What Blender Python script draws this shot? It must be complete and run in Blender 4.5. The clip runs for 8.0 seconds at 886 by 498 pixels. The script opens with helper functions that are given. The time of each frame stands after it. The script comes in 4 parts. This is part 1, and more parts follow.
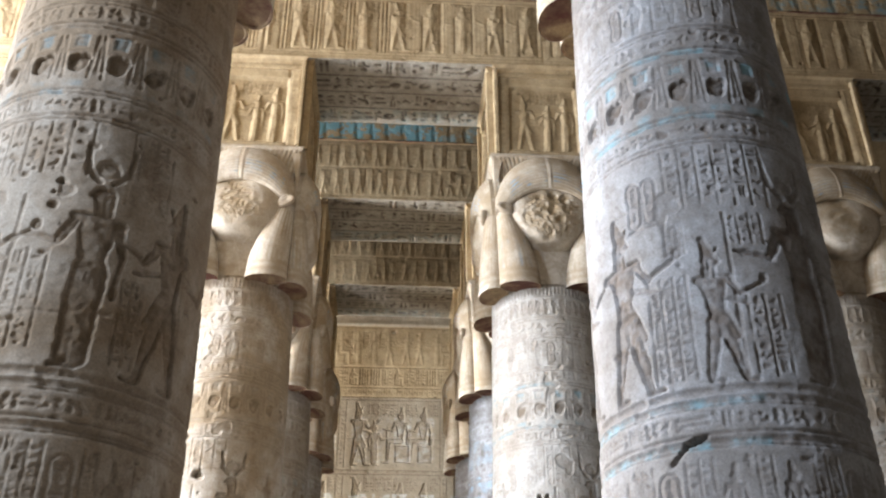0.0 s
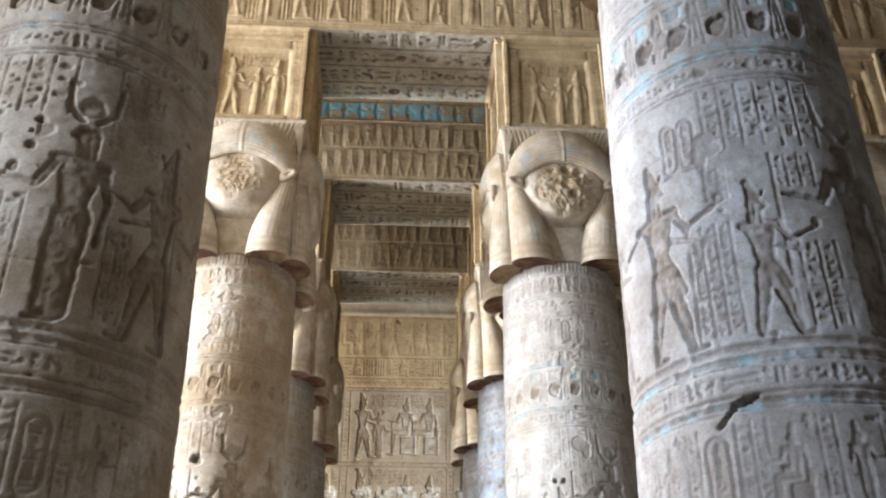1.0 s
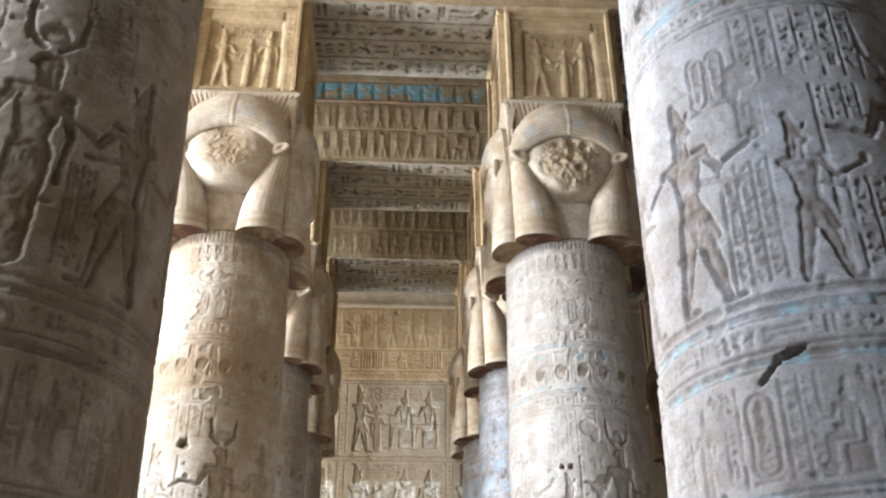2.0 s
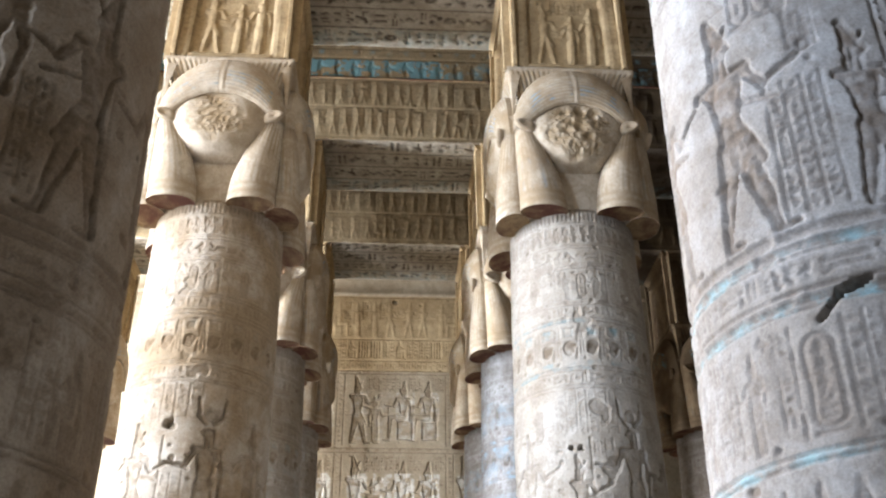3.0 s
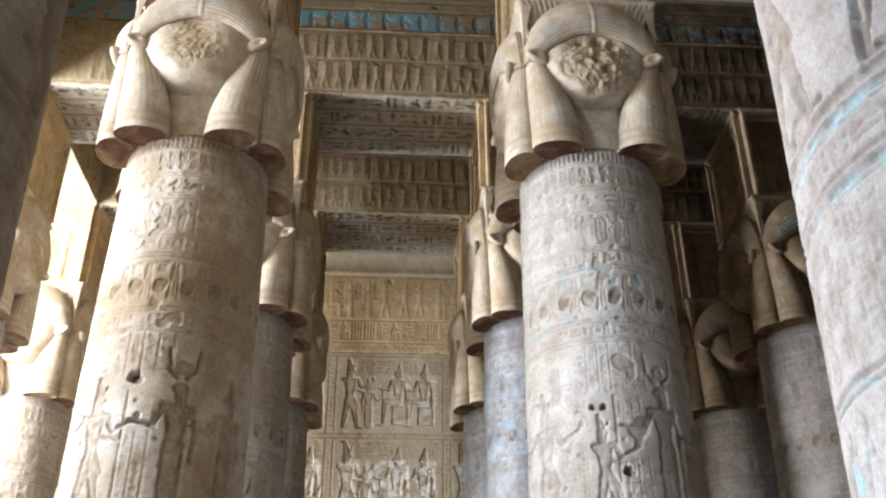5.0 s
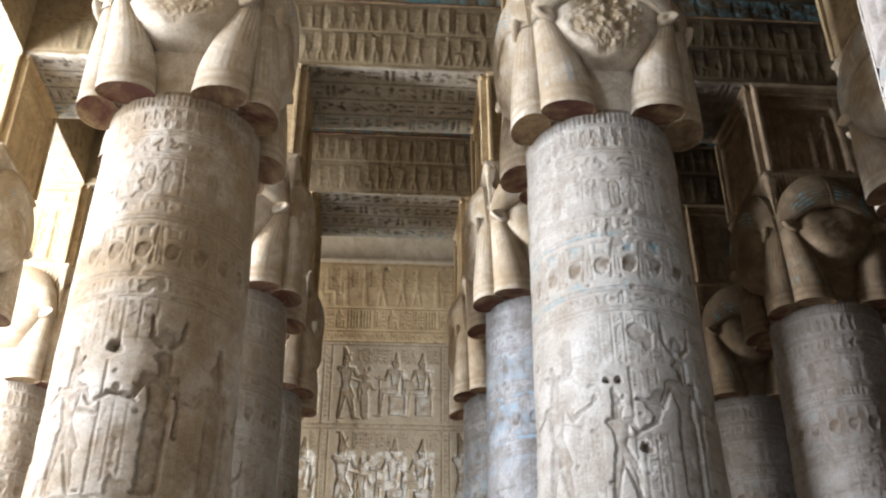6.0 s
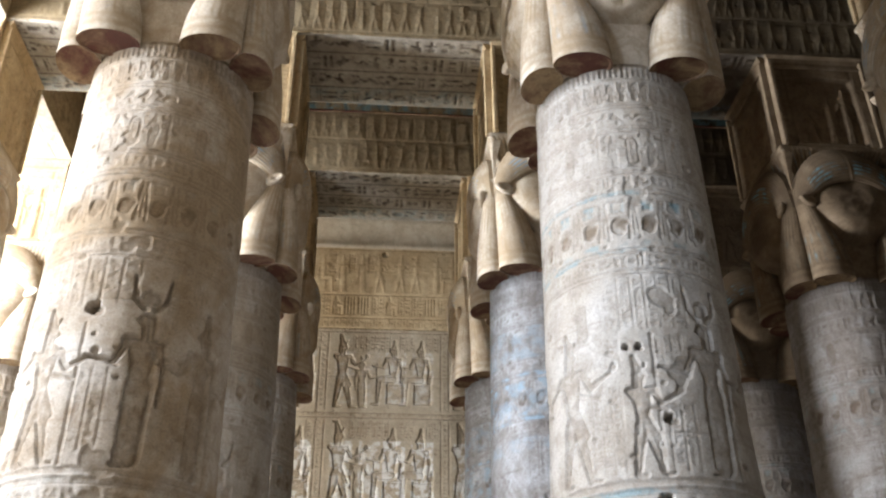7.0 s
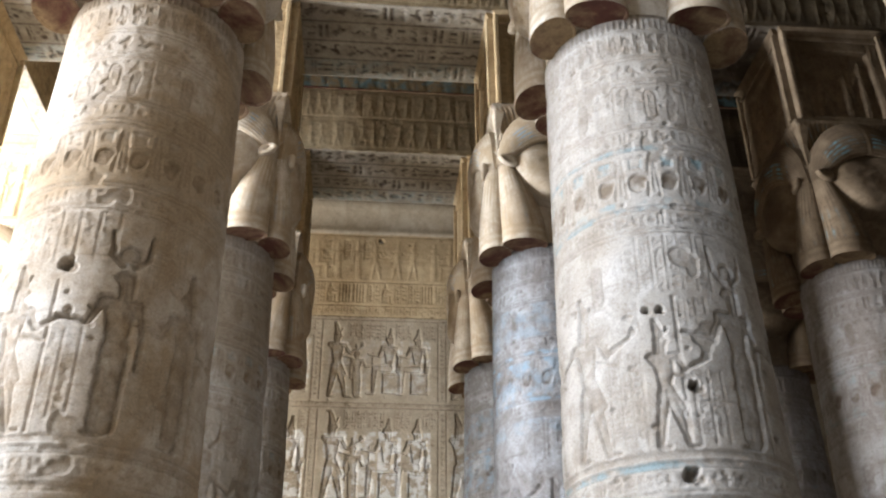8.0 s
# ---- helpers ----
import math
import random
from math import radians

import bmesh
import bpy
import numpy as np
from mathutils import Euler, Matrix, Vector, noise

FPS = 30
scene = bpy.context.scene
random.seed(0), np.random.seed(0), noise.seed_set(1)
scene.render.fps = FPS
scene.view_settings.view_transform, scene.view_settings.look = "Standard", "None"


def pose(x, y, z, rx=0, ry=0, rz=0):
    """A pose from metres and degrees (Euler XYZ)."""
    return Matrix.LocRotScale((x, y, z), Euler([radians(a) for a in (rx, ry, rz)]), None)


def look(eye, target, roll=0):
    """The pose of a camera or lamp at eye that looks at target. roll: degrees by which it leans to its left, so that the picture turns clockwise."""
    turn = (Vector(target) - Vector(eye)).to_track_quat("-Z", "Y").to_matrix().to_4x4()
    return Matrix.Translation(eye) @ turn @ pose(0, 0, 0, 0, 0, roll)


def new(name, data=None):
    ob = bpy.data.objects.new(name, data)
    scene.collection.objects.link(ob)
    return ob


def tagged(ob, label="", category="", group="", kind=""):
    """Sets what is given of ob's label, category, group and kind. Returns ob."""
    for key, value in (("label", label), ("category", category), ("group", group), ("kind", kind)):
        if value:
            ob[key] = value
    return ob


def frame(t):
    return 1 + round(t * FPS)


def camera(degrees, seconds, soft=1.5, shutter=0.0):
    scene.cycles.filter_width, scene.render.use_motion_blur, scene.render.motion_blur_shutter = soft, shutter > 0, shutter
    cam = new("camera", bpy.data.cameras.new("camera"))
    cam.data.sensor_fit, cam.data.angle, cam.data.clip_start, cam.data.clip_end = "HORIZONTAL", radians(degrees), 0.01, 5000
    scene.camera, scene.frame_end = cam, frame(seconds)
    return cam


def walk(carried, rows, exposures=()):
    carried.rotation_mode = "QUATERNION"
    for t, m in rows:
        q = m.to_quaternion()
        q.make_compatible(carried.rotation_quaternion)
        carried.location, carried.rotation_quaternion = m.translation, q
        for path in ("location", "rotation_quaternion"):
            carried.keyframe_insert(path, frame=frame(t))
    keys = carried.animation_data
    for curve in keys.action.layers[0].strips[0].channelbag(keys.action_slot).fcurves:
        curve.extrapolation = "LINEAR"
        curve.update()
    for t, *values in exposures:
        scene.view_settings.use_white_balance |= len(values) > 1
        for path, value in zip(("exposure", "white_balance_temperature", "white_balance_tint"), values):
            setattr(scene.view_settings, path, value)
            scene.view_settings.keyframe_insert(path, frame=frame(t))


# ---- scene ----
cam = camera(49.82, 8.0, soft=2.3)
# seconds, x, y, z, yaw, pitch, lean to the right
ROWS = [
    (0.0, 0.000, 0.000, 1.586, -3.19, 29.44, -0.13),
    (0.5, -0.049, 0.370, 1.590, -3.07, 29.43, -0.06),
    (1.0, -0.067, 0.745, 1.590, -3.05, 29.38, 0.02),
    (1.5, -0.064, 1.116, 1.596, -3.12, 29.44, 0.10),
    (3.0, -0.068, 2.296, 1.602, -3.34, 29.48, 0.29),
    (3.5, -0.075, 2.684, 1.606, -3.42, 29.53, 0.31),
    (4.0, -0.083, 3.071, 1.609, -3.50, 29.59, 0.30),
    (4.5, -0.090, 3.464, 1.611, -3.64, 29.64, 0.27),
    (6.0, -0.124, 4.670, 1.610, -4.08, 29.73, 0.23),
    (6.5, -0.145, 5.082, 1.605, -4.22, 29.72, 0.21),
    (7.0, -0.168, 5.492, 1.601, -4.37, 29.76, 0.20),
    (7.5, -0.183, 5.897, 1.599, -4.57, 29.82, 0.19),
    (8.0, -0.198, 6.300, 1.596, -4.76, 29.85, 0.16),
]
walk(cam, [(t, pose(x, y, z, 90 + pitch, 0, yaw) @ pose(0, 0, 0, 0, 0, -lean)) for t, x, y, z, yaw, pitch, lean in ROWS], ((0, 1.57), (1.5, 1.54), (3, 1.43), (4.5, 1.24), (8, 1.19)))

# ---- light: sun, sky, and lamps in assumed high openings of the east wall ----
SUN_AZ, SUN_EL = radians(-88), radians(43)
world = bpy.data.worlds.new("sky")
scene.world = world
world.use_nodes = True
wn = world.node_tree.nodes
sky = wn.new("ShaderNodeTexSky")
sky.sky_type, sky.sun_disc, sky.sun_elevation, sky.sun_rotation = "NISHITA", False, SUN_EL, SUN_AZ
wn["Background"].inputs["Strength"].default_value = 0.08
world.node_tree.links.new(sky.outputs[0], wn["Background"].inputs["Color"])
sun = new("sun", bpy.data.lights.new("sun", "SUN"))
sun.data.energy, sun.data.angle, sun.data.color = 2.6, radians(0.6), (1.0, 0.97, 0.92)
toward = Vector((math.sin(SUN_AZ) * math.cos(SUN_EL), math.cos(SUN_AZ) * math.cos(SUN_EL), math.sin(SUN_EL)))
sun.matrix_world = look(toward * 60, (0, 0, 0))
OPEN_Z = (6.2, 13.0)
# assumed open stretches of the east wall, the strength of the lamp in each, and its tint
# none is in view; the last three are added to brighten the hall's back
OPENINGS = ((-2.6, 2.6, 320, (0.70, 0.82, 1.0)), (8.6, 13.0, 540, (0.88, 0.92, 1.0)), (15.3, 17.5, 1380, (0.94, 0.96, 1.0)), (20.0, 21.9, 850, (1.0, 0.97, 0.93)), (24.5, 27.9, 370, (0.96, 0.97, 0.98)))
for a, b, power, tint in OPENINGS:
    glow = new("unseen_opening_lamp", bpy.data.lights.new("unseen_opening_lamp", "AREA"))
    glow.data.shape, glow.data.size, glow.data.size_y = "RECTANGLE", OPEN_Z[1] - OPEN_Z[0], b - a
    glow.data.energy, glow.data.color = power * (b - a), tint
    glow.matrix_world = look((-13.2, (a + b) / 2, sum(OPEN_Z) / 2), (0, (a + b) / 2, sum(OPEN_Z) / 2), 90)


# ---- materials ----
def stone(name, pale, dark, bare, rough=0.9, patch=0.9, contrast=0.32, blue=(0.17, 0.34, 0.41), bump=0.35, tint=1.0):
    """Carved stone: two mixed tones, stains, fine grain; 'blue' carries old paint, 'bare' chiselled patches, dark cut
    lines and painted shade.
    """
    m = bpy.data.materials.new(name)
    m.use_nodes = True
    n, l = m.node_tree.nodes, m.node_tree.links
    bsdf = n["Principled BSDF"]
    bsdf.inputs["Roughness"].default_value = rough
    bsdf.inputs["Specular IOR Level"].default_value = 0.25
    co, info = n.new("ShaderNodeTexCoord"), n.new("ShaderNodeObjectInfo")
    off = n.new("ShaderNodeVectorMath")
    off.operation = "MULTIPLY_ADD"
    off.inputs[1].default_value = (1, 1, 1)
    l.new(co.outputs["Object"], off.inputs[0])
    k = n.new("ShaderNodeMath")
    k.operation = "MULTIPLY"
    k.inputs[1].default_value = 37.0
    l.new(info.outputs["Random"], k.inputs[0])
    l.new(k.outputs[0], off.inputs[2])

    def tex(scale, detail, distort=0.0, stretch=None):
        t = n.new("ShaderNodeTexNoise")
        t.inputs["Scale"].default_value, t.inputs["Detail"].default_value, t.inputs["Distortion"].default_value = scale, detail, distort
        t.inputs["Roughness"].default_value = 0.65
        src = off.outputs[0]
        if stretch:
            mp = n.new("ShaderNodeMapping")
            mp.inputs["Scale"].default_value = stretch
            l.new(src, mp.inputs[0])
            src = mp.outputs[0]
        l.new(src, t.inputs["Vector"])
        return t.outputs["Fac"]

    def ramp(src, a, b):
        r = n.new("ShaderNodeMapRange")
        r.inputs["From Min"].default_value, r.inputs["From Max"].default_value = a, b
        l.new(src, r.inputs["Value"])
        return r.outputs[0]

    def mix(fac, a, b, mode="MIX"):
        x = n.new("ShaderNodeMix")
        x.data_type, x.blend_type = "RGBA", mode
        for sock, v in ((0, fac), (6, a), (7, b)):
            if isinstance(v, (int, float)):
                x.inputs[sock].default_value = v
            elif isinstance(v, tuple):
                x.inputs[sock].default_value = (*v, 1)
            else:
                l.new(v, x.inputs[sock])
        return x.outputs[2]

    def attr(key):
        a = n.new("ShaderNodeAttribute")
        a.attribute_name = key
        return a.outputs["Fac"]

    big = ramp(tex(patch, 5, 0.6), 0.5 - contrast / 2, 0.5 + contrast / 2)
    col = mix(big, pale, dark)
    mid = ramp(tex(patch * 3.5, 6, 0.8), 0.47, 0.6)
    mm = n.new("ShaderNodeMath")
    mm.operation = "MULTIPLY"
    mm.inputs[1].default_value = 0.45
    l.new(mid, mm.inputs[0])
    col = mix(mm.outputs[0], col, tuple(c * 0.8 for c in dark))
    streak = ramp(tex(1.6, 4, 0.2, (2.2, 2.2, 0.35)), 0.5, 0.75)
    sk = n.new("ShaderNodeMath")
    sk.operation = "MULTIPLY"
    sk.inputs[1].default_value = 0.3
    l.new(streak, sk.inputs[0])
    col = mix(sk.outputs[0], col, tuple(c * 0.55 for c in dark))
    blot = ramp(tex(6, 8, 0.5), 0.5, 0.68)
    bl = n.new("ShaderNodeMath")
    bl.operation = "MULTIPLY"
    bl.inputs[1].default_value = 0.35
    l.new(blot, bl.inputs[0])
    col = mix(bl.outputs[0], col, bare)
    speck = ramp(tex(27, 5, 0.3), 0.54, 0.66)
    sp = n.new("ShaderNodeMath")
    sp.operation = "MULTIPLY"
    sp.inputs[1].default_value = 0.32
    l.new(speck, sp.inputs[0])
    col = mix(sp.outputs[0], col, bare)
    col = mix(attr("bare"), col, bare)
    wear = ramp(tex(5, 6), 0.44, 0.62)
    bw = n.new("ShaderNodeMath")
    bw.operation = "MULTIPLY"
    l.new(attr("blue"), bw.inputs[0])
    l.new(wear, bw.inputs[1])
    col = mix(bw.outputs[0], col, blue)
    grain = ramp(tex(60, 3), 0.25, 0.8)
    gv = n.new("ShaderNodeMapRange")
    gv.inputs["To Min"].default_value, gv.inputs["To Max"].default_value = 0.74, 1.15
    l.new(grain, gv.inputs["Value"])
    gc = n.new("ShaderNodeCombineColor")
    for i in range(3):
        l.new(gv.outputs[0], gc.inputs[i])
    col = mix(1.0, col, gc.outputs[0], "MULTIPLY")
    l.new(col, bsdf.inputs["Base Color"])
    bp = n.new("ShaderNodeBump")
    bp.inputs["Strength"].default_value, bp.inputs["Distance"].default_value = bump, 0.012
    l.new(tex(24, 8, 0.3), bp.inputs["Height"])
    l.new(bp.outputs[0], bsdf.inputs["Normal"])
    return m


SHAFT = stone("carved_shaft_stone", (0.50, 0.485, 0.46), (0.33, 0.28, 0.22), (0.20, 0.15, 0.10), patch=0.65)
FRONT = stone("grey_shaft_stone", (0.41, 0.405, 0.41), (0.25, 0.22, 0.195), (0.15, 0.115, 0.09), blue=(0.23, 0.385, 0.43))
TAWNY = stone("tawny_shaft_stone", (0.49, 0.43, 0.36), (0.30, 0.22, 0.145), (0.20, 0.145, 0.095), patch=0.6, contrast=0.25)
BLUISH = stone("bluish_shaft_stone", (0.35, 0.37, 0.40), (0.22, 0.21, 0.21), (0.10, 0.085, 0.075), patch=1.5, contrast=0.2, blue=(0.23, 0.32, 0.41))
WARM = stone("warm_shaft_stone", (0.60, 0.57, 0.525), (0.38, 0.295, 0.20), (0.20, 0.145, 0.09), patch=0.5, contrast=0.2)
PALE = stone("pale_shaft_stone", (0.555, 0.545, 0.525), (0.40, 0.36, 0.31), (0.20, 0.16, 0.12), patch=0.8)
# its very dark third tone holds the cut lines and the right aisle's shade
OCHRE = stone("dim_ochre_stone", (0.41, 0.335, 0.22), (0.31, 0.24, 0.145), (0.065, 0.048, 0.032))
HEAD = stone("head_stone", (0.63, 0.585, 0.51), (0.40, 0.315, 0.22), (0.31, 0.235, 0.145), patch=1.2, blue=(0.30, 0.385, 0.45))
# brown head stone, made darker still to hold the right aisle's shade
SHADE_BROWN = stone("shade_brown_stone", (0.29, 0.22, 0.15), (0.155, 0.112, 0.07), (0.10, 0.07, 0.045), patch=1.2)
GOLD = stone("ochre_stone", (0.53, 0.42, 0.265), (0.36, 0.265, 0.15), (0.115, 0.078, 0.043))
AMBER = stone("amber_slab_edge", (0.41, 0.28, 0.14), (0.25, 0.155, 0.07), (0.14, 0.08, 0.035), patch=1.5)
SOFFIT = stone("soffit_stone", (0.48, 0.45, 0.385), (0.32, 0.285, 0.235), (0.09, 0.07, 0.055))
WALL = stone("wall_stone", (0.43, 0.375, 0.29), (0.33, 0.275, 0.20), (0.17, 0.125, 0.085), blue=(0.53, 0.515, 0.485))
# dark tone for out-of-view walls and the roof, so little light bounces back
LOW_BOUNCE = stone("low_bounce_stone", (0.15, 0.125, 0.10), (0.10, 0.085, 0.065), (0.06, 0.05, 0.04))
RED = stone("red_lock_end", (0.33, 0.24, 0.14), (0.12, 0.05, 0.038), (0.09, 0.045, 0.035), patch=1.3, contrast=0.18)
FLOOR = stone("floor_stone", (0.27, 0.235, 0.19), (0.19, 0.165, 0.135), (0.16, 0.135, 0.11), patch=0.5)
EARTH = stone("packed_earth", (0.36, 0.32, 0.27), (0.30, 0.26, 0.21), (0.25, 0.21, 0.16), patch=0.3)


# ---- relief: a height map in metres, drawn from plain shapes ----
def smooth_noise(nu, nv, cu, cv, rng):
    g = rng.random((cv + 2, cu + 2))
    x, y = np.linspace(0, cu, nu), np.linspace(0, cv, nv)
    xi, yi = np.minimum(x.astype(int), cu), np.minimum(y.astype(int), cv)
    fx, fy = x - xi, y - yi
    fx, fy = (fx * fx * (3 - 2 * fx))[None, :], (fy * fy * (3 - 2 * fy))[:, None]
    a, b = g[yi][:, xi], g[yi][:, xi + 1]
    c, d = g[yi + 1][:, xi], g[yi + 1][:, xi + 1]
    return (a * (1 - fx) + b * fx) * (1 - fy) + (c * (1 - fx) + d * fx) * fy - 0.5


def cap(x0, y0, x1, y1, r0, r1=None):
    return ("c", x0, y0, x1, y1, r0, r0 if r1 is None else r1)


def oval(x, y, rx, ry):
    return ("e", x, y, rx, ry)


def slab(x, y, hx, hy):
    return ("b", x, y, hx, hy)


def span(p):
    if p[0] == "c":
        r = max(p[5], p[6])
        return min(p[1], p[3]) - r, min(p[2], p[4]) - r, max(p[1], p[3]) + r, max(p[2], p[4]) + r
    return p[1] - p[3], p[2] - p[4], p[1] + p[3], p[2] + p[4]


def distance(p, U, V):
    if p[0] == "c":
        dx, dy = p[3] - p[1], p[4] - p[2]
        t = np.clip(((U - p[1]) * dx + (V - p[2]) * dy) / (dx * dx + dy * dy + 1e-9), 0, 1)
        return np.hypot(U - p[1] - t * dx, V - p[2] - t * dy) - (p[5] + (p[6] - p[5]) * t)
    if p[0] == "e":
        k = np.hypot((U - p[1]) / p[3], (V - p[2]) / p[4])
        return (k - 1) * min(p[3], p[4])
    qx, qy = np.abs(U - p[1]) - p[3], np.abs(V - p[2]) - p[4]
    return np.hypot(np.maximum(qx, 0), np.maximum(qy, 0)) + np.minimum(np.maximum(qx, qy), 0)


class Relief:
    def __init__(self, u0, u1, v0, v1, step, seed):
        self.u = np.linspace(u0, u1, max(2, round((u1 - u0) / step) + 1))
        self.v = np.linspace(v0, v1, max(2, round((v1 - v0) / step) + 1))
        self.step, self.rng, self.ink_shade = step, np.random.default_rng(seed), 0.35
        self.H = np.zeros((len(self.v), len(self.u)))
        self.blue, self.bare = np.zeros_like(self.H), np.zeros_like(self.H)
        # worn, wavering edges
        nu, nv = len(self.u), len(self.v)
        self.wear = np.zeros_like(self.H)
        self.grit = sum(a * smooth_noise(nu, nv, max(1, int((u1 - u0) / cell)), max(1, int((v1 - v0) / cell)), self.rng) for cell, a in ((0.09, 1.0), (0.04, 0.9)))
        for cell, a in ((0.11, 0.010), (0.045, 0.009), (0.028, 0.006)):
            self.wear += a * smooth_noise(nu, nv, max(1, int((u1 - u0) / cell)), max(1, int((v1 - v0) / cell)), self.rng)

    def window(self, prims, margin):
        s = [span(p) for p in prims]
        i0, i1 = np.searchsorted(self.u, (min(a[0] for a in s) - margin, max(a[2] for a in s) + margin))
        j0, j1 = np.searchsorted(self.v, (min(a[1] for a in s) - margin, max(a[3] for a in s) + margin))
        if i1 - i0 < 1 or j1 - j0 < 1:
            return None
        U, V = np.meshgrid(self.u[i0:i1], self.v[j0:j1])
        d = distance(prims[0], U, V)
        for p in prims[1:]:
            d = np.minimum(d, distance(p, U, V))
        s = (slice(j0, j1), slice(i0, i1))
        return s, d + self.wear[s]

    def sunk(self, prims, depth, soft=0.05, floor=0.3, bare=0.0):
        """Sunk relief: a sharp edge of that depth, rounded up again towards the middle."""
        w = self.window(prims, self.step)
        if w:
            s, d = w
            cover = np.clip(0.5 - d / self.step, 0, 1)
            h = -depth * cover * (floor + (1 - floor) * np.exp(np.minimum(d, 0) / soft) + 0.8 * bare * np.abs(self.grit[s]))
            self.H[s] = np.minimum(self.H[s], h)
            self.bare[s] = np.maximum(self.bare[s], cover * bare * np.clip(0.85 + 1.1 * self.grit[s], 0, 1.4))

    def groove(self, prims, depth):
        w = self.window(prims, self.step)
        if w:
            s, d = w
            cover = np.clip(0.5 - d / self.step, 0, 1)
            self.H[s] = np.minimum(self.H[s], -depth * cover)
            # cut lines coloured dark, for pigment and dirt and for shade in the recess
            self.bare[s] = np.maximum(self.bare[s], self.ink_shade * cover)

    def paint(self, prims, amount=1.0):
        w = self.window(prims, self.step)
        if w:
            s, d = w
            self.blue[s] = np.maximum(self.blue[s], amount * np.clip(0.5 - d / (2 * self.step), 0, 1))

    def hline(self, v, w=0.016, depth=0.014):
        self.groove([slab((self.u[0] + self.u[-1]) / 2, v, self.u[-1] - self.u[0], w / 2)], depth)

    def vline(self, u, v0, v1, w=0.012, depth=0.008):
        self.groove([slab(u, (v0 + v1) / 2, w / 2, (v1 - v0) / 2)], depth)

    def glyph(self, x, y, s, depth=0.009):
        """One unreadable sign, of plain strokes and rounds, about s across."""
        r, k = self.rng, self.rng.integers(0, 9)
        w = max(0.075 * s, 0.5 * self.step)
        if k == 0:
            q = [oval(x, y, 0.32 * s, 0.22 * s)]
        elif k == 1:
            q = [cap(x - 0.35 * s, y + 0.2 * s, x + 0.35 * s, y + 0.2 * s, w), cap(x - 0.35 * s, y - 0.2 * s, x + 0.35 * s, y - 0.2 * s, w)]
        elif k == 2:
            q = [cap(x - 0.2 * s, y + 0.1 * s, x + 0.25 * s, y - 0.15 * s, 0.2 * s, 0.1 * s), cap(x - 0.2 * s, y + 0.3 * s, x - 0.2 * s, y, w), cap(x, y - 0.1 * s, x, y - 0.4 * s, w)]
        elif k == 3:
            q = [cap(x - 0.15 * s, y - 0.4 * s, x - 0.15 * s, y + 0.4 * s, w), cap(x + 0.18 * s, y - 0.4 * s, x + 0.18 * s, y + 0.4 * s, w)]
        elif k == 4:
            q = [slab(x, y, 0.32 * s, 0.16 * s)]
        elif k == 5:
            q = [cap(x - 0.36 * s, y, x - 0.12 * s, y + 0.15 * s, w), cap(x - 0.12 * s, y + 0.15 * s, x + 0.1 * s, y - 0.1 * s, w), cap(x + 0.1 * s, y - 0.1 * s, x + 0.36 * s, y + 0.1 * s, w)]
        elif k == 6:
            q = [oval(x, y + 0.2 * s, 0.18 * s, 0.18 * s), cap(x, y, x, y - 0.4 * s, w), cap(x - 0.25 * s, y - 0.1 * s, x + 0.25 * s, y - 0.1 * s, w)]
        elif k == 7:
            q = [cap(x - 0.26 * s, y - 0.08 * s, x + 0.12 * s, y + 0.1 * s, 0.05 * s, 0.13 * s), oval(x + 0.2 * s, y + 0.3 * s, 0.09 * s, 0.08 * s), cap(x + 0.16 * s, y + 0.16 * s, x + 0.2 * s, y + 0.28 * s, 0.06 * s), cap(x + 0.06 * s, y, x + 0.06 * s, y - 0.4 * s, 0.7 * w), cap(x + 0.06 * s, y - 0.4 * s, x + 0.24 * s, y - 0.4 * s, 0.6 * w)]
        else:
            q = [oval(x - 0.18 * s, y + 0.15 * s, 0.14 * s, 0.14 * s), oval(x + 0.2 * s, y - 0.15 * s, 0.14 * s, 0.14 * s), cap(x - 0.2 * s, y - 0.3 * s, x, y - 0.3 * s, w)]
        self.sunk(q, depth * r.uniform(0.7, 1.2), 0.02, 0.5, self.ink_shade)

    def glyph_row(self, u0, u1, v0, v1, depth=0.009):
        s, x = (v1 - v0) * 0.9, u0 + (v1 - v0) * 0.5
        while x < u1 - s * 0.3:
            if self.rng.random() < 0.62:
                self.glyph(x, (v0 + v1) / 2 + 0.24 * s, 0.55 * s, depth)
                self.glyph(x, (v0 + v1) / 2 - 0.24 * s, 0.55 * s, depth)
                x += s * 0.62
            else:
                self.glyph(x, (v0 + v1) / 2, s, depth)
                x += s * self.rng.uniform(0.7, 0.95)

    def text_columns(self, u0, u1, v0, v1, n, depth=0.009, lines=True):
        w = (u1 - u0) / n
        for i in range(n + 1):
            if lines:
                self.vline(u0 + i * w, v0, v1, 0.012, depth)
        for i in range(n):
            y = v1 - w * 0.5
            while y > v0 + w * 0.3:
                self.glyph(u0 + (i + 0.5) * w, y, w * 0.75, depth)
                y -= w * self.rng.uniform(0.6, 0.85)

    def cartouche(self, x, v0, v1, w, depth=0.01):
        self.groove([cap(x, v0 + w / 2, x, v1 - w / 2, w / 2)], depth)
        d = [cap(x, v0 + w / 2, x, v1 - w / 2, w / 2 - 0.02)]
        s = self.window(d, self.step)
        if s:
            self.H[s[0]] *= 1 - np.clip(0.5 - s[1] / self.step, 0, 1)
        y = v1 - w * 0.55
        while y > v0 + w * 0.4:
            self.glyph(x, y, w * 0.55, depth)
            y -= w * 0.5
        self.groove([slab(x, v0 - 0.015, w / 2, 0.01)], depth)

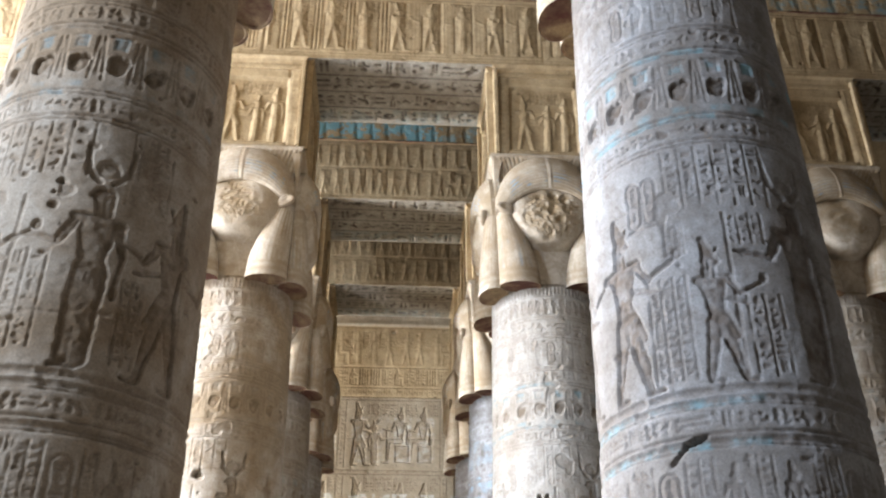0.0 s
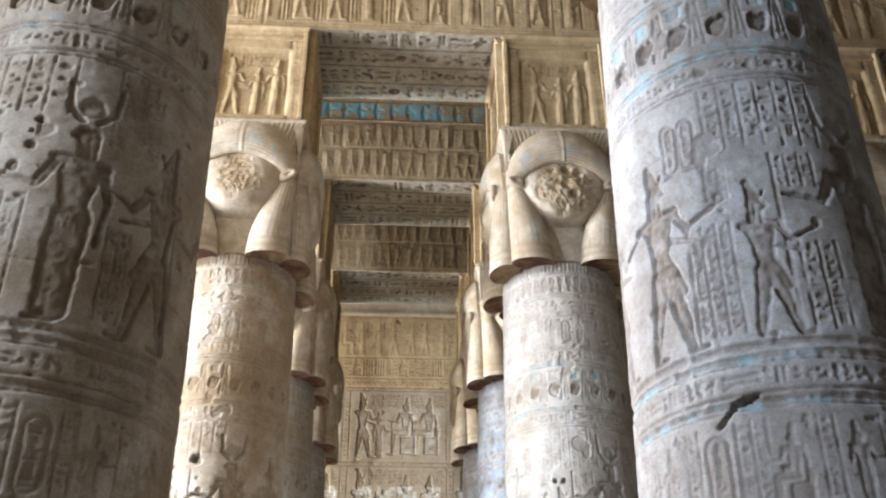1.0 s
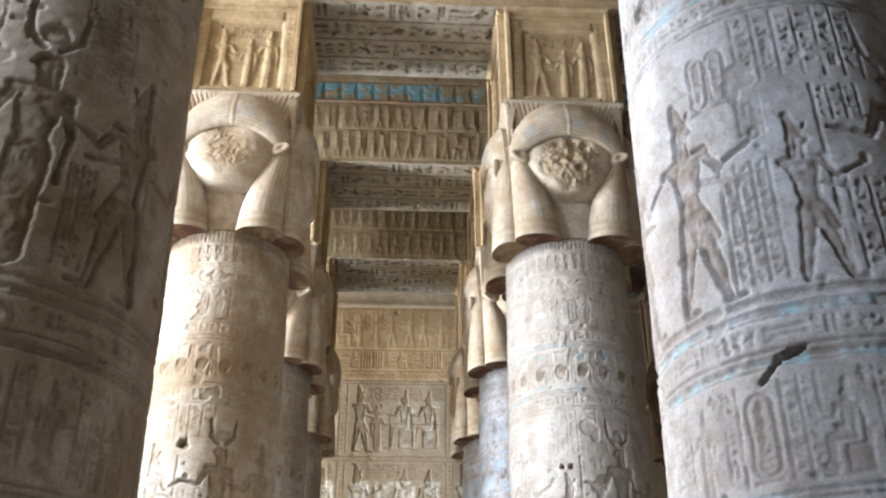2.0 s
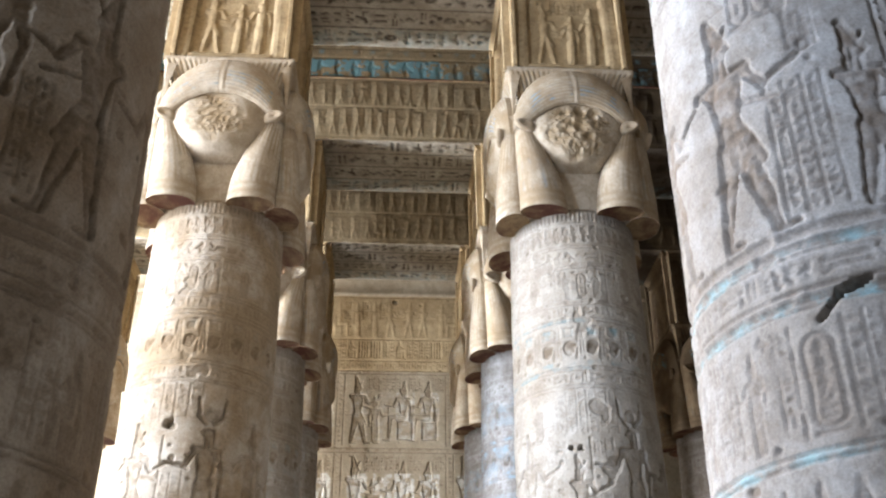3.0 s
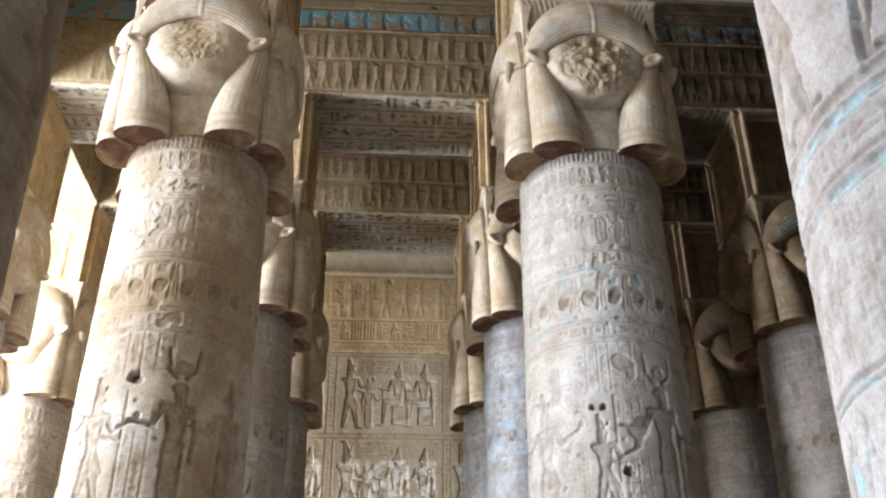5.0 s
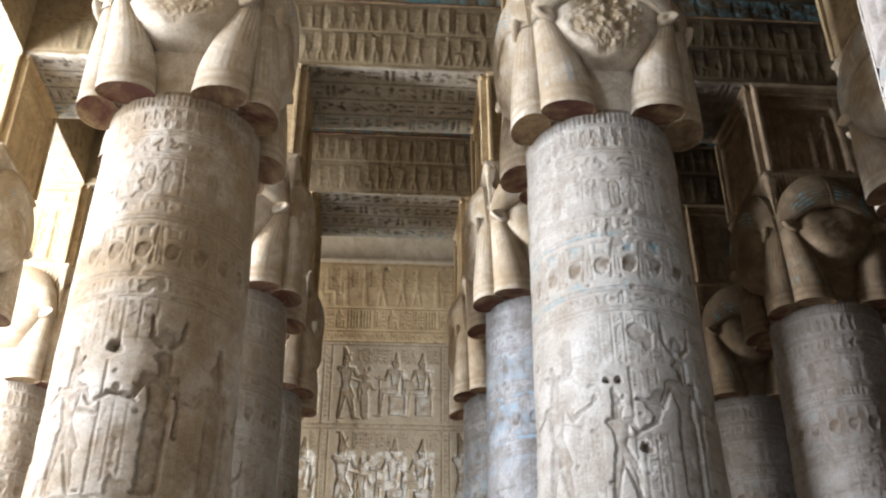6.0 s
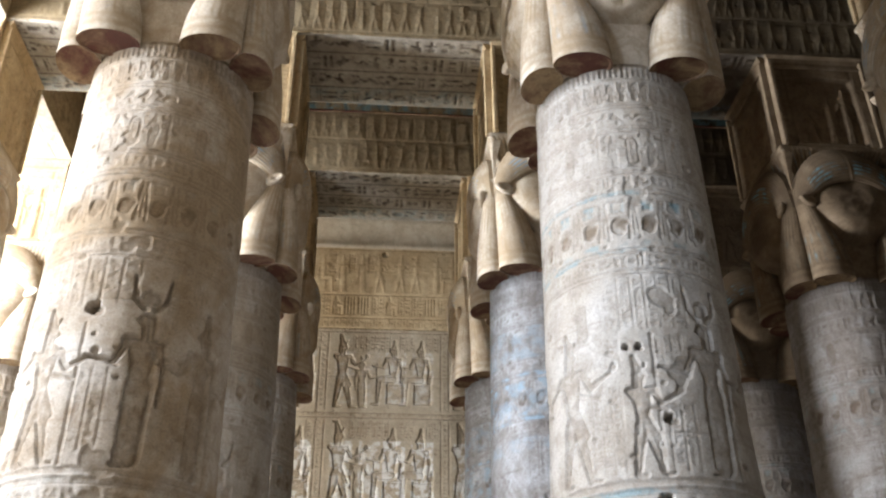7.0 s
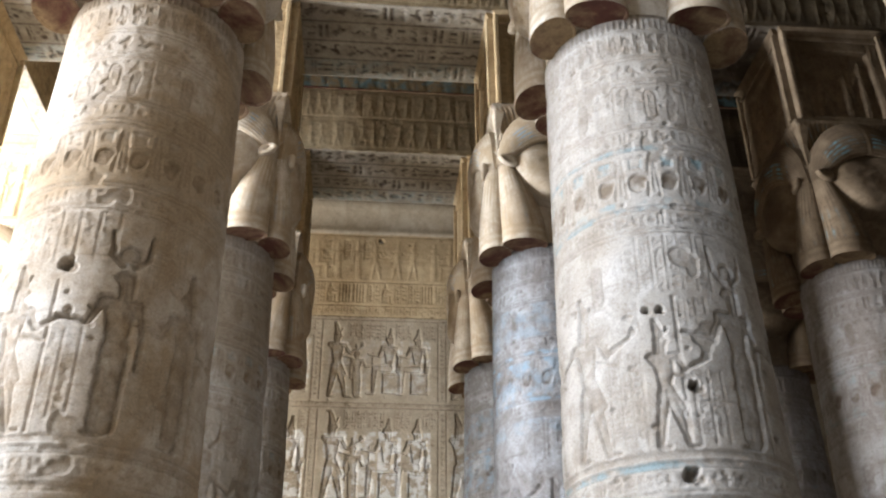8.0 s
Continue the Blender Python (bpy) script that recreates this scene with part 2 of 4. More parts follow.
    def form(self, x, v0, h, way=1, kind="stride", depth=0.022, bare=0.0, proud=False):
        """A tall carved form as a plain shape: a few tapered slabs, way +1 or -1."""
        def at(a, b):
            return x + way * a * h, v0 + b * h
        q = []
        if kind == "stride":
            # two legs, feet, a flaring kilt
            q += [cap(*at(-0.085, 0.02), *at(-0.06, 0.17), 0.020 * h, 0.031 * h), cap(*at(-0.06, 0.17), *at(-0.02, 0.40), 0.031 * h, 0.050 * h)]
            q += [cap(*at(0.115, 0.02), *at(0.085, 0.17), 0.020 * h, 0.031 * h), cap(*at(0.085, 0.17), *at(0.03, 0.40), 0.031 * h, 0.050 * h)]
            q += [cap(*at(-0.085, 0.012), *at(-0.02, 0.010), 0.014 * h, 0.009 * h), cap(*at(0.115, 0.012), *at(0.185, 0.010), 0.014 * h, 0.009 * h)]
            q += [cap(*at(-0.005, 0.49), *at(-0.035, 0.31), 0.04 * h, 0.03 * h), cap(*at(0.005, 0.49), *at(0.10, 0.30), 0.04 * h, 0.028 * h)]
        elif kind == "seat":
            q += [cap(*at(0.0, 0.40), *at(0.2, 0.40), 0.055 * h, 0.042 * h), cap(*at(0.2, 0.40), *at(0.22, 0.02), 0.036 * h, 0.022 * h), cap(*at(0.22, 0.014), *at(0.31, 0.012), 0.016 * h, 0.01 * h)]
            q += [slab(*at(-0.03, 0.17), 0.12 * h, 0.15 * h), cap(*at(-0.14, 0.33), *at(-0.15, 0.44), 0.016 * h)]
        else:
            # long narrow robe
            q += [cap(*at(-0.01, 0.05), *at(-0.005, 0.45), 0.044 * h, 0.074 * h), cap(*at(0.04, 0.05), *at(0.012, 0.43), 0.032 * h, 0.058 * h)]
            q += [cap(*at(-0.01, 0.012), *at(0.08, 0.010), 0.014 * h, 0.009 * h)]
        q += [cap(*at(0.0, 0.48), *at(0.0, 0.655), 0.050 * h, 0.078 * h), cap(*at(-0.095, 0.705), *at(0.095, 0.705), 0.027 * h)]
        q += [cap(*at(0.0, 0.72), *at(0.005, 0.80), 0.024 * h), oval(*at(0.012, 0.838), 0.038 * h, 0.042 * h), cap(*at(0.05, 0.83), *at(0.03, 0.83), 0.010 * h)]
        q += [cap(*at(-0.034, 0.74), *at(-0.026, 0.85), 0.020 * h, 0.026 * h)]
        if kind == "stride":
            q += [cap(*at(-0.006, 0.885), *at(-0.03, 0.985), 0.040 * h, 0.020 * h), oval(*at(-0.034, 1.0), 0.02 * h, 0.02 * h), cap(*at(0.03, 0.89), *at(0.05, 0.93), 0.008 * h)]
            q += [cap(*at(0.09, 0.70), *at(0.155, 0.595), 0.022 * h, 0.018 * h), cap(*at(0.155, 0.595), *at(0.29, 0.665), 0.015 * h, 0.011 * h), oval(*at(0.315, 0.70), 0.024 * h, 0.03 * h)]
            q += [cap(*at(-0.09, 0.70), *at(-0.02, 0.585), 0.022 * h, 0.018 * h), cap(*at(-0.02, 0.585), *at(0.20, 0.52), 0.015 * h, 0.010 * h)]
        else:
            q += [cap(*at(0.09, 0.70), *at(0.15, 0.575), 0.022 * h, 0.018 * h), cap(*at(0.15, 0.575), *at(0.30, 0.60), 0.015 * h, 0.010 * h)]
            q += [cap(*at(-0.09, 0.70), *at(-0.125, 0.55), 0.022 * h, 0.018 * h), cap(*at(-0.125, 0.55), *at(-0.11, 0.42), 0.015 * h, 0.011 * h), oval(*at(-0.11, 0.37), 0.016 * h, 0.035 * h)]
            if kind != "horned":
                q += [cap(*at(-0.01, 0.88), *at(-0.018, 0.985), 0.03 * h, 0.016 * h)]
        if proud:
            q = [(p[0], *p[1:5], p[5] * 0.78, p[6] * 0.78) if p[0] == "c" else (*p[:3], p[3] * 0.85, p[4] * 0.85) for p in q]
            w = self.window(q, self.step)
            if w:
                s, d = w
                self.H[s] = np.maximum(self.H[s], depth * np.clip(0.35 - d / (0.035 * h), 0, 1) ** 0.7)
        else:
            self.sunk(q, depth, 0.014 * h, 0.26, bare)
            if h > 1.3 and self.step < 0.014:
                # belt, collar, pleats and armlets
                for a, b, c, d in ((-0.05, 0.485, 0.05, 0.485), (-0.07, 0.655, 0.0, 0.625), (0.0, 0.625, 0.07, 0.655), (-0.04, 0.465, 0.05, 0.465), (0.125, 0.64, 0.155, 0.655), (-0.14, 0.62, -0.10, 0.625)):
                    self.groove([cap(*at(a, b), *at(c, d), 0.006)], 0.55 * depth)
                for k in range(5):
                    self.groove([cap(*at(-0.03 + 0.018 * k, 0.455), *at(-0.045 + 0.032 * k, 0.30), 0.005)], 0.5 * depth)
        if kind == "horned":
            g = [oval(*at(0.0, 0.97), 0.05 * h, 0.05 * h)]
            self.sunk(g, depth, 0.02, 0.3)
            self.groove([p for k in (-1, 1) for p in (cap(*at(k * 0.03, 0.905), *at(k * 0.09, 0.965), 0.016 * h, 0.013 * h), cap(*at(k * 0.09, 0.965), *at(k * 0.105, 1.10), 0.013 * h, 0.007 * h))], depth)

    def weather(self, rough=0.003, pits=30, joints=()):
        nu, nv = len(self.u), len(self.v)
        for cells, a in ((3, 1.0), (9, 0.6), (30, 0.4), (80, 0.3)):
            cv = max(1, int(cells * nv / max(nu, 1)))
            n = smooth_noise(nu, nv, cells, cv, self.rng)
            self.H += rough * a * n
            if cells == 9:
                # worn stretches, where the carving is nearly gone
                self.H *= 1 - 0.35 * np.clip((n - 0.18) * 5, 0, 1)
        for v in joints:
            self.hline(v, 0.01, 0.006)
        for _ in range(pits):
            x, y = self.rng.uniform(self.u[0], self.u[-1]), self.rng.uniform(self.v[0], self.v[-1])
            r = self.rng.uniform(0.008, 0.03)
            self.sunk([oval(x, y, r * self.rng.uniform(0.8, 1.8), r)], 0.02, 0.02, 0.6, 0.6)

    def aisle_shade(self, u0, amount):
        """Shade of the aisle put into the colour, in ragged dark patches past u0."""
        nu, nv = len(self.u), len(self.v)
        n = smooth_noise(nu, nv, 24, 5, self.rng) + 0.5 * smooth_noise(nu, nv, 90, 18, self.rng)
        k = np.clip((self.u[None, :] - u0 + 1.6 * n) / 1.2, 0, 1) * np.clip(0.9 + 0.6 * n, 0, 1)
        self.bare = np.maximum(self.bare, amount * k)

    def mesh(self, name, place):
        """A mesh of the height map; place(U, V, H) gives x, y, z arrays."""
        U, V = np.meshgrid(self.u, self.v)
        x, y, z = place(U, V, self.H)
        return grid_mesh(name, np.stack([x, y, z], -1), {"blue": self.blue, "bare": self.bare})


def grid_mesh(name, P, layers=None, wrap=False):
    nv, nu = P.shape[:2]
    idx = np.arange(nv * nu).reshape(nv, nu)
    nxt = np.roll(idx, -1, 1) if wrap else idx[:, 1:]
    cur = idx if wrap else idx[:, :-1]
    q = np.stack([cur[:-1], nxt[:-1], nxt[1:], cur[1:]], -1).reshape(-1, 4)
    me = bpy.data.meshes.new(name)
    me.vertices.add(nv * nu)
    me.vertices.foreach_set("co", P.astype(np.float32).ravel())
    me.loops.add(q.size)
    me.loops.foreach_set("vertex_index", q.astype(np.int32).ravel())
    me.polygons.add(len(q))
    me.polygons.foreach_set("loop_start", np.arange(0, q.size, 4, dtype=np.int32))
    me.polygons.foreach_set("use_smooth", np.ones(len(q), bool))
    for key, a in (layers or {}).items():
        me.attributes.new(key, "FLOAT", "POINT").data.foreach_set("value", a.astype(np.float32).ravel())
    me.update(calc_edges=True)
    me.validate()
    return me


def bm_mesh(name, bm, smooth=False):
    me = bpy.data.meshes.new(name)
    bmesh.ops.recalc_face_normals(bm, faces=bm.faces)
    bm.to_mesh(me)
    bm.free()
    if smooth:
        me.polygons.foreach_set("use_smooth", np.ones(len(me.polygons), bool))
    return me


def box_mesh(name, x0, x1, y0, y1, z0, z1, bevel=0.02):
    bm = bmesh.new()
    bmesh.ops.create_cube(bm, size=1)
    for v in bm.verts:
        v.co = Vector((x0 + (v.co.x + 0.5) * (x1 - x0), y0 + (v.co.y + 0.5) * (y1 - y0), z0 + (v.co.z + 0.5) * (z1 - z0)))
    if bevel:
        bmesh.ops.bevel(bm, geom=bm.edges[:], offset=bevel, segments=2, affect="EDGES", profile=0.5)
    return bm_mesh(name, bm)


def put(name, me, material, parent=None, m=None, label=""):
    """One mesh object, as a part under its thing or on its own."""
    ob = new(name, me)
    if material:
        if not me.materials:
            me.materials.append(material)
        ob.material_slots[0].link = "OBJECT"
        ob.material_slots[0].material = material
    if parent:
        ob.parent = parent
    if m is not None:
        ob.matrix_basis = m
    if label:
        ob["label"] = label
    return ob


# ---- the hall: plan in metres ----
ROWS_Y = (6.85, 14.35, 19.05, 23.25)
INNER_X = (-2.58, 2.52)
OUTER_X = (-7.5, 7.45)
TOP = 8.61            # top of a shaft
BEAM_Z = 13.05        # underside of the beams
ROOF = 15.75
WALL_Y = 28.4
SIDE = 13.0
FRONT_Y = -5.0

# ground, floor, walls, roof
g = box_mesh("ground", -400, 400, -400, 400, -0.4, -0.02, 0)
tagged(put("ground", g, EARTH), "pale packed earth of the forecourt before the temple", "ground", kind="structure")
tagged(put("floor", box_mesh("floor", -SIDE, SIDE, FRONT_Y, WALL_Y, -0.3, 0.0, 0), FLOOR), "worn sandstone floor of the columned hall", "floor", kind="structure")
tagged(put("wall_west", box_mesh("wall_west", SIDE, SIDE + 1.5, FRONT_Y, WALL_Y + 1.5, -0.3, ROOF, 0), LOW_BOUNCE), "thick sandstone side wall out of view, dark to cut bounced light", "wall", kind="structure")


# added behind the camera, dark, so the front is lit from the side only
tagged(put("wall_north", box_mesh("wall_north", -SIDE - 1.5, SIDE + 1.5, FRONT_Y - 1.5, FRONT_Y, -0.3, ROOF, 0), LOW_BOUNCE), "plain dark front wall added out of view to shape the light", "wall", kind="structure")


# unseen wall, added only to keep sun out of the front opening
tagged(put("wall_court", box_mesh("wall_court", -24, -22, -6, 6.6, -0.3, 26, 0), WALL), "high plain wall added out of view to block the sun", "wall", kind="structure")


def wall_with_openings():
    bm = bmesh.new()
    ys, zs = [FRONT_Y, *(y for o in OPENINGS for y in o[:2]), WALL_Y + 1.5], (-0.3, *OPEN_Z, ROOF)
    for i in range(len(ys) - 1):
        for j in range(3):
            if i % 2 == 0 or j != 1:
                for q in bmesh.ops.create_cube(bm, size=1)["verts"]:
                    q.co = Vector((-SIDE - 0.75 + q.co.x * 1.5, ys[i] + (q.co.y + 0.5) * (ys[i + 1] - ys[i]), zs[j] + (q.co.z + 0.5) * (zs[j + 1] - zs[j])))
    bmesh.ops.remove_doubles(bm, verts=bm.verts, dist=0.001)
    bm.verts.index_update()
    seen = {}
    for f in bm.faces:
        seen.setdefault(tuple(sorted(v.index for v in f.verts)), []).append(f)
    bmesh.ops.delete(bm, geom=[f for k in seen.values() if len(k) > 1 for f in k], context="FACES_ONLY")
    return bm_mesh("wall_east", bm)


tagged(put("wall_east", wall_with_openings(), WALL), "thick sandstone side wall out of view, high openings added for light", "wall", kind="structure")
# roof also runs over the camera, added there to shut out frontal sky
tagged(put("ceiling", box_mesh("ceiling", -SIDE - 1.5, SIDE + 1.5, FRONT_Y - 1.5, WALL_Y + 1.5, ROOF + 0.004, ROOF + 1.2, 0), LOW_BOUNCE), "dark sooty stone slab ceiling, kept dark to cut bounced light", "ceiling", kind="structure")


# ---- back wall with carved registers ----
def back_wall():
    r = Relief(-5.0, 5.0, 7.0, 12.22, 0.02, 5)
    r.ink_shade = 0.6
    for v0, v1 in ((7.4, 9.75), (9.98, 12.1)):
        h = v1 - v0
        r.hline(v1 + 0.05, 0.03, 0.015)
        r.hline(v0 - 0.06, 0.03, 0.015)
        r.glyph_row(-5, 5, v1 + 0.08, v1 + 0.2)
        for x in (-4.4, -1.5, 1.62, 4.6):
            r.vline(x - 0.1, v0, v1, 0.03, 0.015)
            r.vline(x + 0.1, v0, v1, 0.03, 0.015)
            r.text_columns(x - 0.09, x + 0.09, v0, v1, 1)
        for c in (-2.95, 0.05, 3.1):
            r.form(c - 1.05, v0 + 0.08, 0.93 * h, 1, "stride", 0.06, 0.25)
            r.form(c - 0.55, v0 + 0.08, 0.66 * h, 1, "stand", 0.05, 0.25)
            for x in (0.25, 0.95):
                r.form(c + x, v0 + 0.16, 0.84 * h, -1, "seat", 0.06, 0.25)
                r.groove([cap(c + x - 0.42, v0 + 0.2, c + x - 0.42, v0 + 0.6 * h, 0.014)], 0.03)
            for x, k in ((-1.0, 0.6), (-0.3, 0.4), (0.3, 0.9), (1.0, 0.8)):
                r.paint([slab(c + x, v0 + 0.42 * h, 0.27, 0.34 * h)], k * (2.8 if v0 < 9 else 0.8))
            r.text_columns(c - 0.8, c + 0.15, v1 - 0.5, v1 - 0.03, 7, 0.02)
            r.text_columns(c + 0.42, c + 0.78, v1 - 0.5, v1 - 0.03, 3, 0.02)
            r.text_columns(c + 1.12, c + 1.4, v1 - 0.5, v1 - 0.03, 2, 0.02)
    r.weather(0.012, 100, (9.0, 10.9))
    u = Relief(-5.0, 5.0, 12.22, 15.7, 0.022, 6)
    u.hline(12.25, 0.03, 0.02)
    u.text_columns(-4.95, 4.95, 12.3, 12.52, 62, 0.02)
    u.hline(12.56, 0.03, 0.02)
    x = -4.9
    while x < 4.9:
        k = u.rng.random()
        if k < 0.4:
            for i in range(4):
                u.groove([cap(x + 0.08 * i, 12.66, x + 0.08 * i, 13.16, 0.014)], 0.025)
            x += 0.36
        elif k < 0.7:
            u.text_columns(x, x + 0.3, 12.64, 13.2, 2, 0.02)
            x += 0.36
        else:
            u.form(x + 0.1, 12.64, 0.56, 1, "seat", 0.035, 0.2)
            x += 0.34
    u.hline(13.24, 0.03, 0.02)
    x = -4.8
    while x < 4.8:
        k = u.rng.random()
        u.form(x, 13.3, 1.15, 1 if x < 0 else -1, "seat" if k < 0.4 else "stand" if k < 0.7 else "stride", 0.012, 0, True)
        if k < 0.6:
            u.text_columns(x + 0.16, x + 0.36, 13.9, 14.5, 2, 0.02)
        x += u.rng.uniform(0.38, 0.58)
    u.hline(14.62, 0.03, 0.015)
    u.weather(0.014, 80, (13.25,))
    u.sunk([oval(0.0, 14.48, 0.06, 0.06)], 0.14, 0.3, 0.95, 0.9)
    w = put("wall_south", box_mesh("wall_south", -SIDE, SIDE, WALL_Y + 0.07, WALL_Y + 1.5, -0.3, ROOF, 0), WALL)
    tagged(w, "high sandstone back wall carved with rows of offering scenes", "wall", kind="structure")
    put("carved_face", r.mesh("carved_wall", lambda U, V, H: (U, WALL_Y - H, V)), WALL, w)
    put("ochre_frieze", u.mesh("carved_frieze", lambda U, V, H: (U, WALL_Y - 0.01 - H, V)), GOLD, w)
    # plain cavetto moulding along the top
    bm = bmesh.new()
    prof = [(0.0, 14.66), (-0.06, 14.68), (-0.09, 14.74), (-0.06, 14.8), (-0.05, 14.95), (-0.1, 15.15), (-0.24, 15.32), (-0.34, 15.4), (-0.34, 15.7), (0.05, 15.7)]
    for s in (-9.0, 9.0):
        for a, z in prof:
            bm.verts.new((s, WALL_Y + a, z))
    bm.verts.ensure_lookup_table()
    n = len(prof)
    for i in range(n - 1):
        bm.faces.new([bm.verts[k] for k in (i, i + 1, n + i + 1, n + i)])
    put("moulding", bm_mesh("cornice_mould", bm, True), WALL, w)


back_wall()


# ---- beams over the rows of columns ----
def architrave(row, style, hi):
    y0, y1 = ROWS_Y[row] - 0.94, ROWS_Y[row] + 0.95
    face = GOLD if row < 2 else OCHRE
    e = new("architrave")
    tagged(e, "long ochre carved stone beam resting on the columns", "beam", "beams across the hall", "thing")
    put("core", box_mesh("beam_core", -SIDE, SIDE, y0 + 0.06, y1 - 0.01, BEAM_Z + 0.06, ROOF, 0), GOLD, e)
    w = 10.0
    r = Relief(-w, w, BEAM_Z, ROOF, hi, 20 + row)
    r.hline(BEAM_Z + 0.07, 0.02, 0.012)
    if style == "tall":
        r.hline(BEAM_Z + 0.13, 0.015, 0.01)
        x, i = -w + 0.3, 0
        while x < w:
            r.sunk([slab(x + 0.03, BEAM_Z + 0.84, 0.19, 0.62)], 0.018, 0.3, 0.9, 0.2)
            r.form(x, BEAM_Z + 0.25, 1.15, 1 if x < 0 else -1, "stride" if i % 3 else "stand", 0.017, 0, True)
            for k in (0.26, 0.33, 0.4):
                r.vline(x + k, BEAM_Z + 0.2, BEAM_Z + 1.45, 0.024, 0.02)
            r.text_columns(x + 0.13, x + 0.22, BEAM_Z + 0.75, BEAM_Z + 1.42, 1, 0.016)
            r.groove([cap(x - 0.14, BEAM_Z + 0.24, x - 0.14, BEAM_Z + 1.1, 0.012)], 0.016)
            x += 0.6
            i += 1
        r.hline(BEAM_Z + 1.52, 0.03, 0.015)
    else:
        for v0, h in ((BEAM_Z + 0.14, 0.66), (BEAM_Z + 0.9, 0.6)):
            r.sunk([slab(0, v0 + h / 2, w, h / 2 + 0.02)], 0.008, 5, 1.0, 0.12)
            x, i = -w + 0.2, 0
            while x < w:
                r.form(x, v0, h * r.rng.uniform(0.8, 1.0), 1 if x < 0 else -1, "stride" if (i * 7) % 5 else "stand", 0.010, 0, True)
                if (i * 11) % 4 == 0:
                    r.vline(x + 0.14, v0, v0 + h, 0.02, 0.012)
                if r.rng.random() < 0.4:
                    r.text_columns(x + 0.13, x + 0.2, v0 + 0.3 * h, v0 + h, 1)
                x += r.rng.uniform(0.2, 0.34)
                i += 1
            r.hline(v0 + h + 0.04, 0.025, 0.014)
    # painted register and painted edge above
    r.paint([slab(-3, BEAM_Z + 1.86, 4.0, 0.24)], 3.0 if row == 2 else 0.8)
    r.paint([slab(5, BEAM_Z + 1.86, 5, 0.24)], 0.7)
    x = -w
    while x < w:
        r.form(x, BEAM_Z + 1.66, 0.4, 1, "stand", 0.02, 0.5)
        r.paint([slab(x, BEAM_Z + 2.3, 0.05, 0.06)], 0.6)
        x += 0.36
    r.hline(BEAM_Z + 1.6, 0.03, 0.012)
    r.hline(BEAM_Z + 2.14, 0.03, 0.012)
    r.hline(BEAM_Z + 2.4, 0.03, 0.012)
    r.weather(0.012, 160)
    for x in (-7.5, -2.58, 2.52, 7.45):
        r.vline(x + 0.06, BEAM_Z, ROOF, 0.012, 0.01)
    # frieze darkened towards the right aisle, where shade is put into the colour
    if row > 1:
        r.aisle_shade(3.1, 1.0)
    rng = np.random.default_rng(60 + row)
    knots = rng.random(161) ** 4 * 0.07

    def chip(U):
        return np.interp(U, np.linspace(-w, w, 161), knots)
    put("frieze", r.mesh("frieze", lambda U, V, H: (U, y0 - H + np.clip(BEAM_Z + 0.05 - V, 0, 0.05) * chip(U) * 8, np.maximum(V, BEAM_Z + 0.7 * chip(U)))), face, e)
    s = Relief(-w, w, 0, y1 - y0, hi, 40 + row)
    s.ink_shade = 0.92
    d = y1 - y0
    for k in range(4):
        a, b = d * (k + 0.06) / 4, d * (k + 0.94) / 4
        s.glyph_row(-w, w, a + 0.02, b - 0.02, 0.022)
        s.hline(d * k / 4, 0.03, 0.014)
    s.paint([slab(0, d * 0.875, w, d * 0.12)], 0.25)
    s.sunk([slab(0.05, d * 0.13, 0.13, d * 0.09)], 0.02, 0.3, 0.9)
    s.weather(0.012, 90)
    # the same painted aisle shade on the underside
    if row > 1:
        s.aisle_shade(3.1, 1.0)
    put("carved_underside", s.mesh("soffit", lambda U, V, H: (U, y0 + np.maximum(V, 0.35 * chip(U)), BEAM_Z - H + np.clip(0.06 - V, 0, 0.06) / 0.06 * 0.7 * chip(U))), SOFFIT, e)
    put("painted_moulding", box_mesh("moulding", -w, w, y0 - 0.012, y0 + 0.05, BEAM_Z + 1.585, BEAM_Z + 1.63, 0.008), RED, e, None, "thin red painted moulding")
    # back face
    put("back_face", grid_mesh("beam_back", np.array([[[w, y1, BEAM_Z], [-w, y1, BEAM_Z]], [[w, y1, ROOF], [-w, y1, ROOF]]])), GOLD, e)
    return e


architrave(0, "tall", 0.08)
architrave(1, "tall", 0.022)
architrave(2, "small", 0.024)
architrave(3, "small", 0.028)


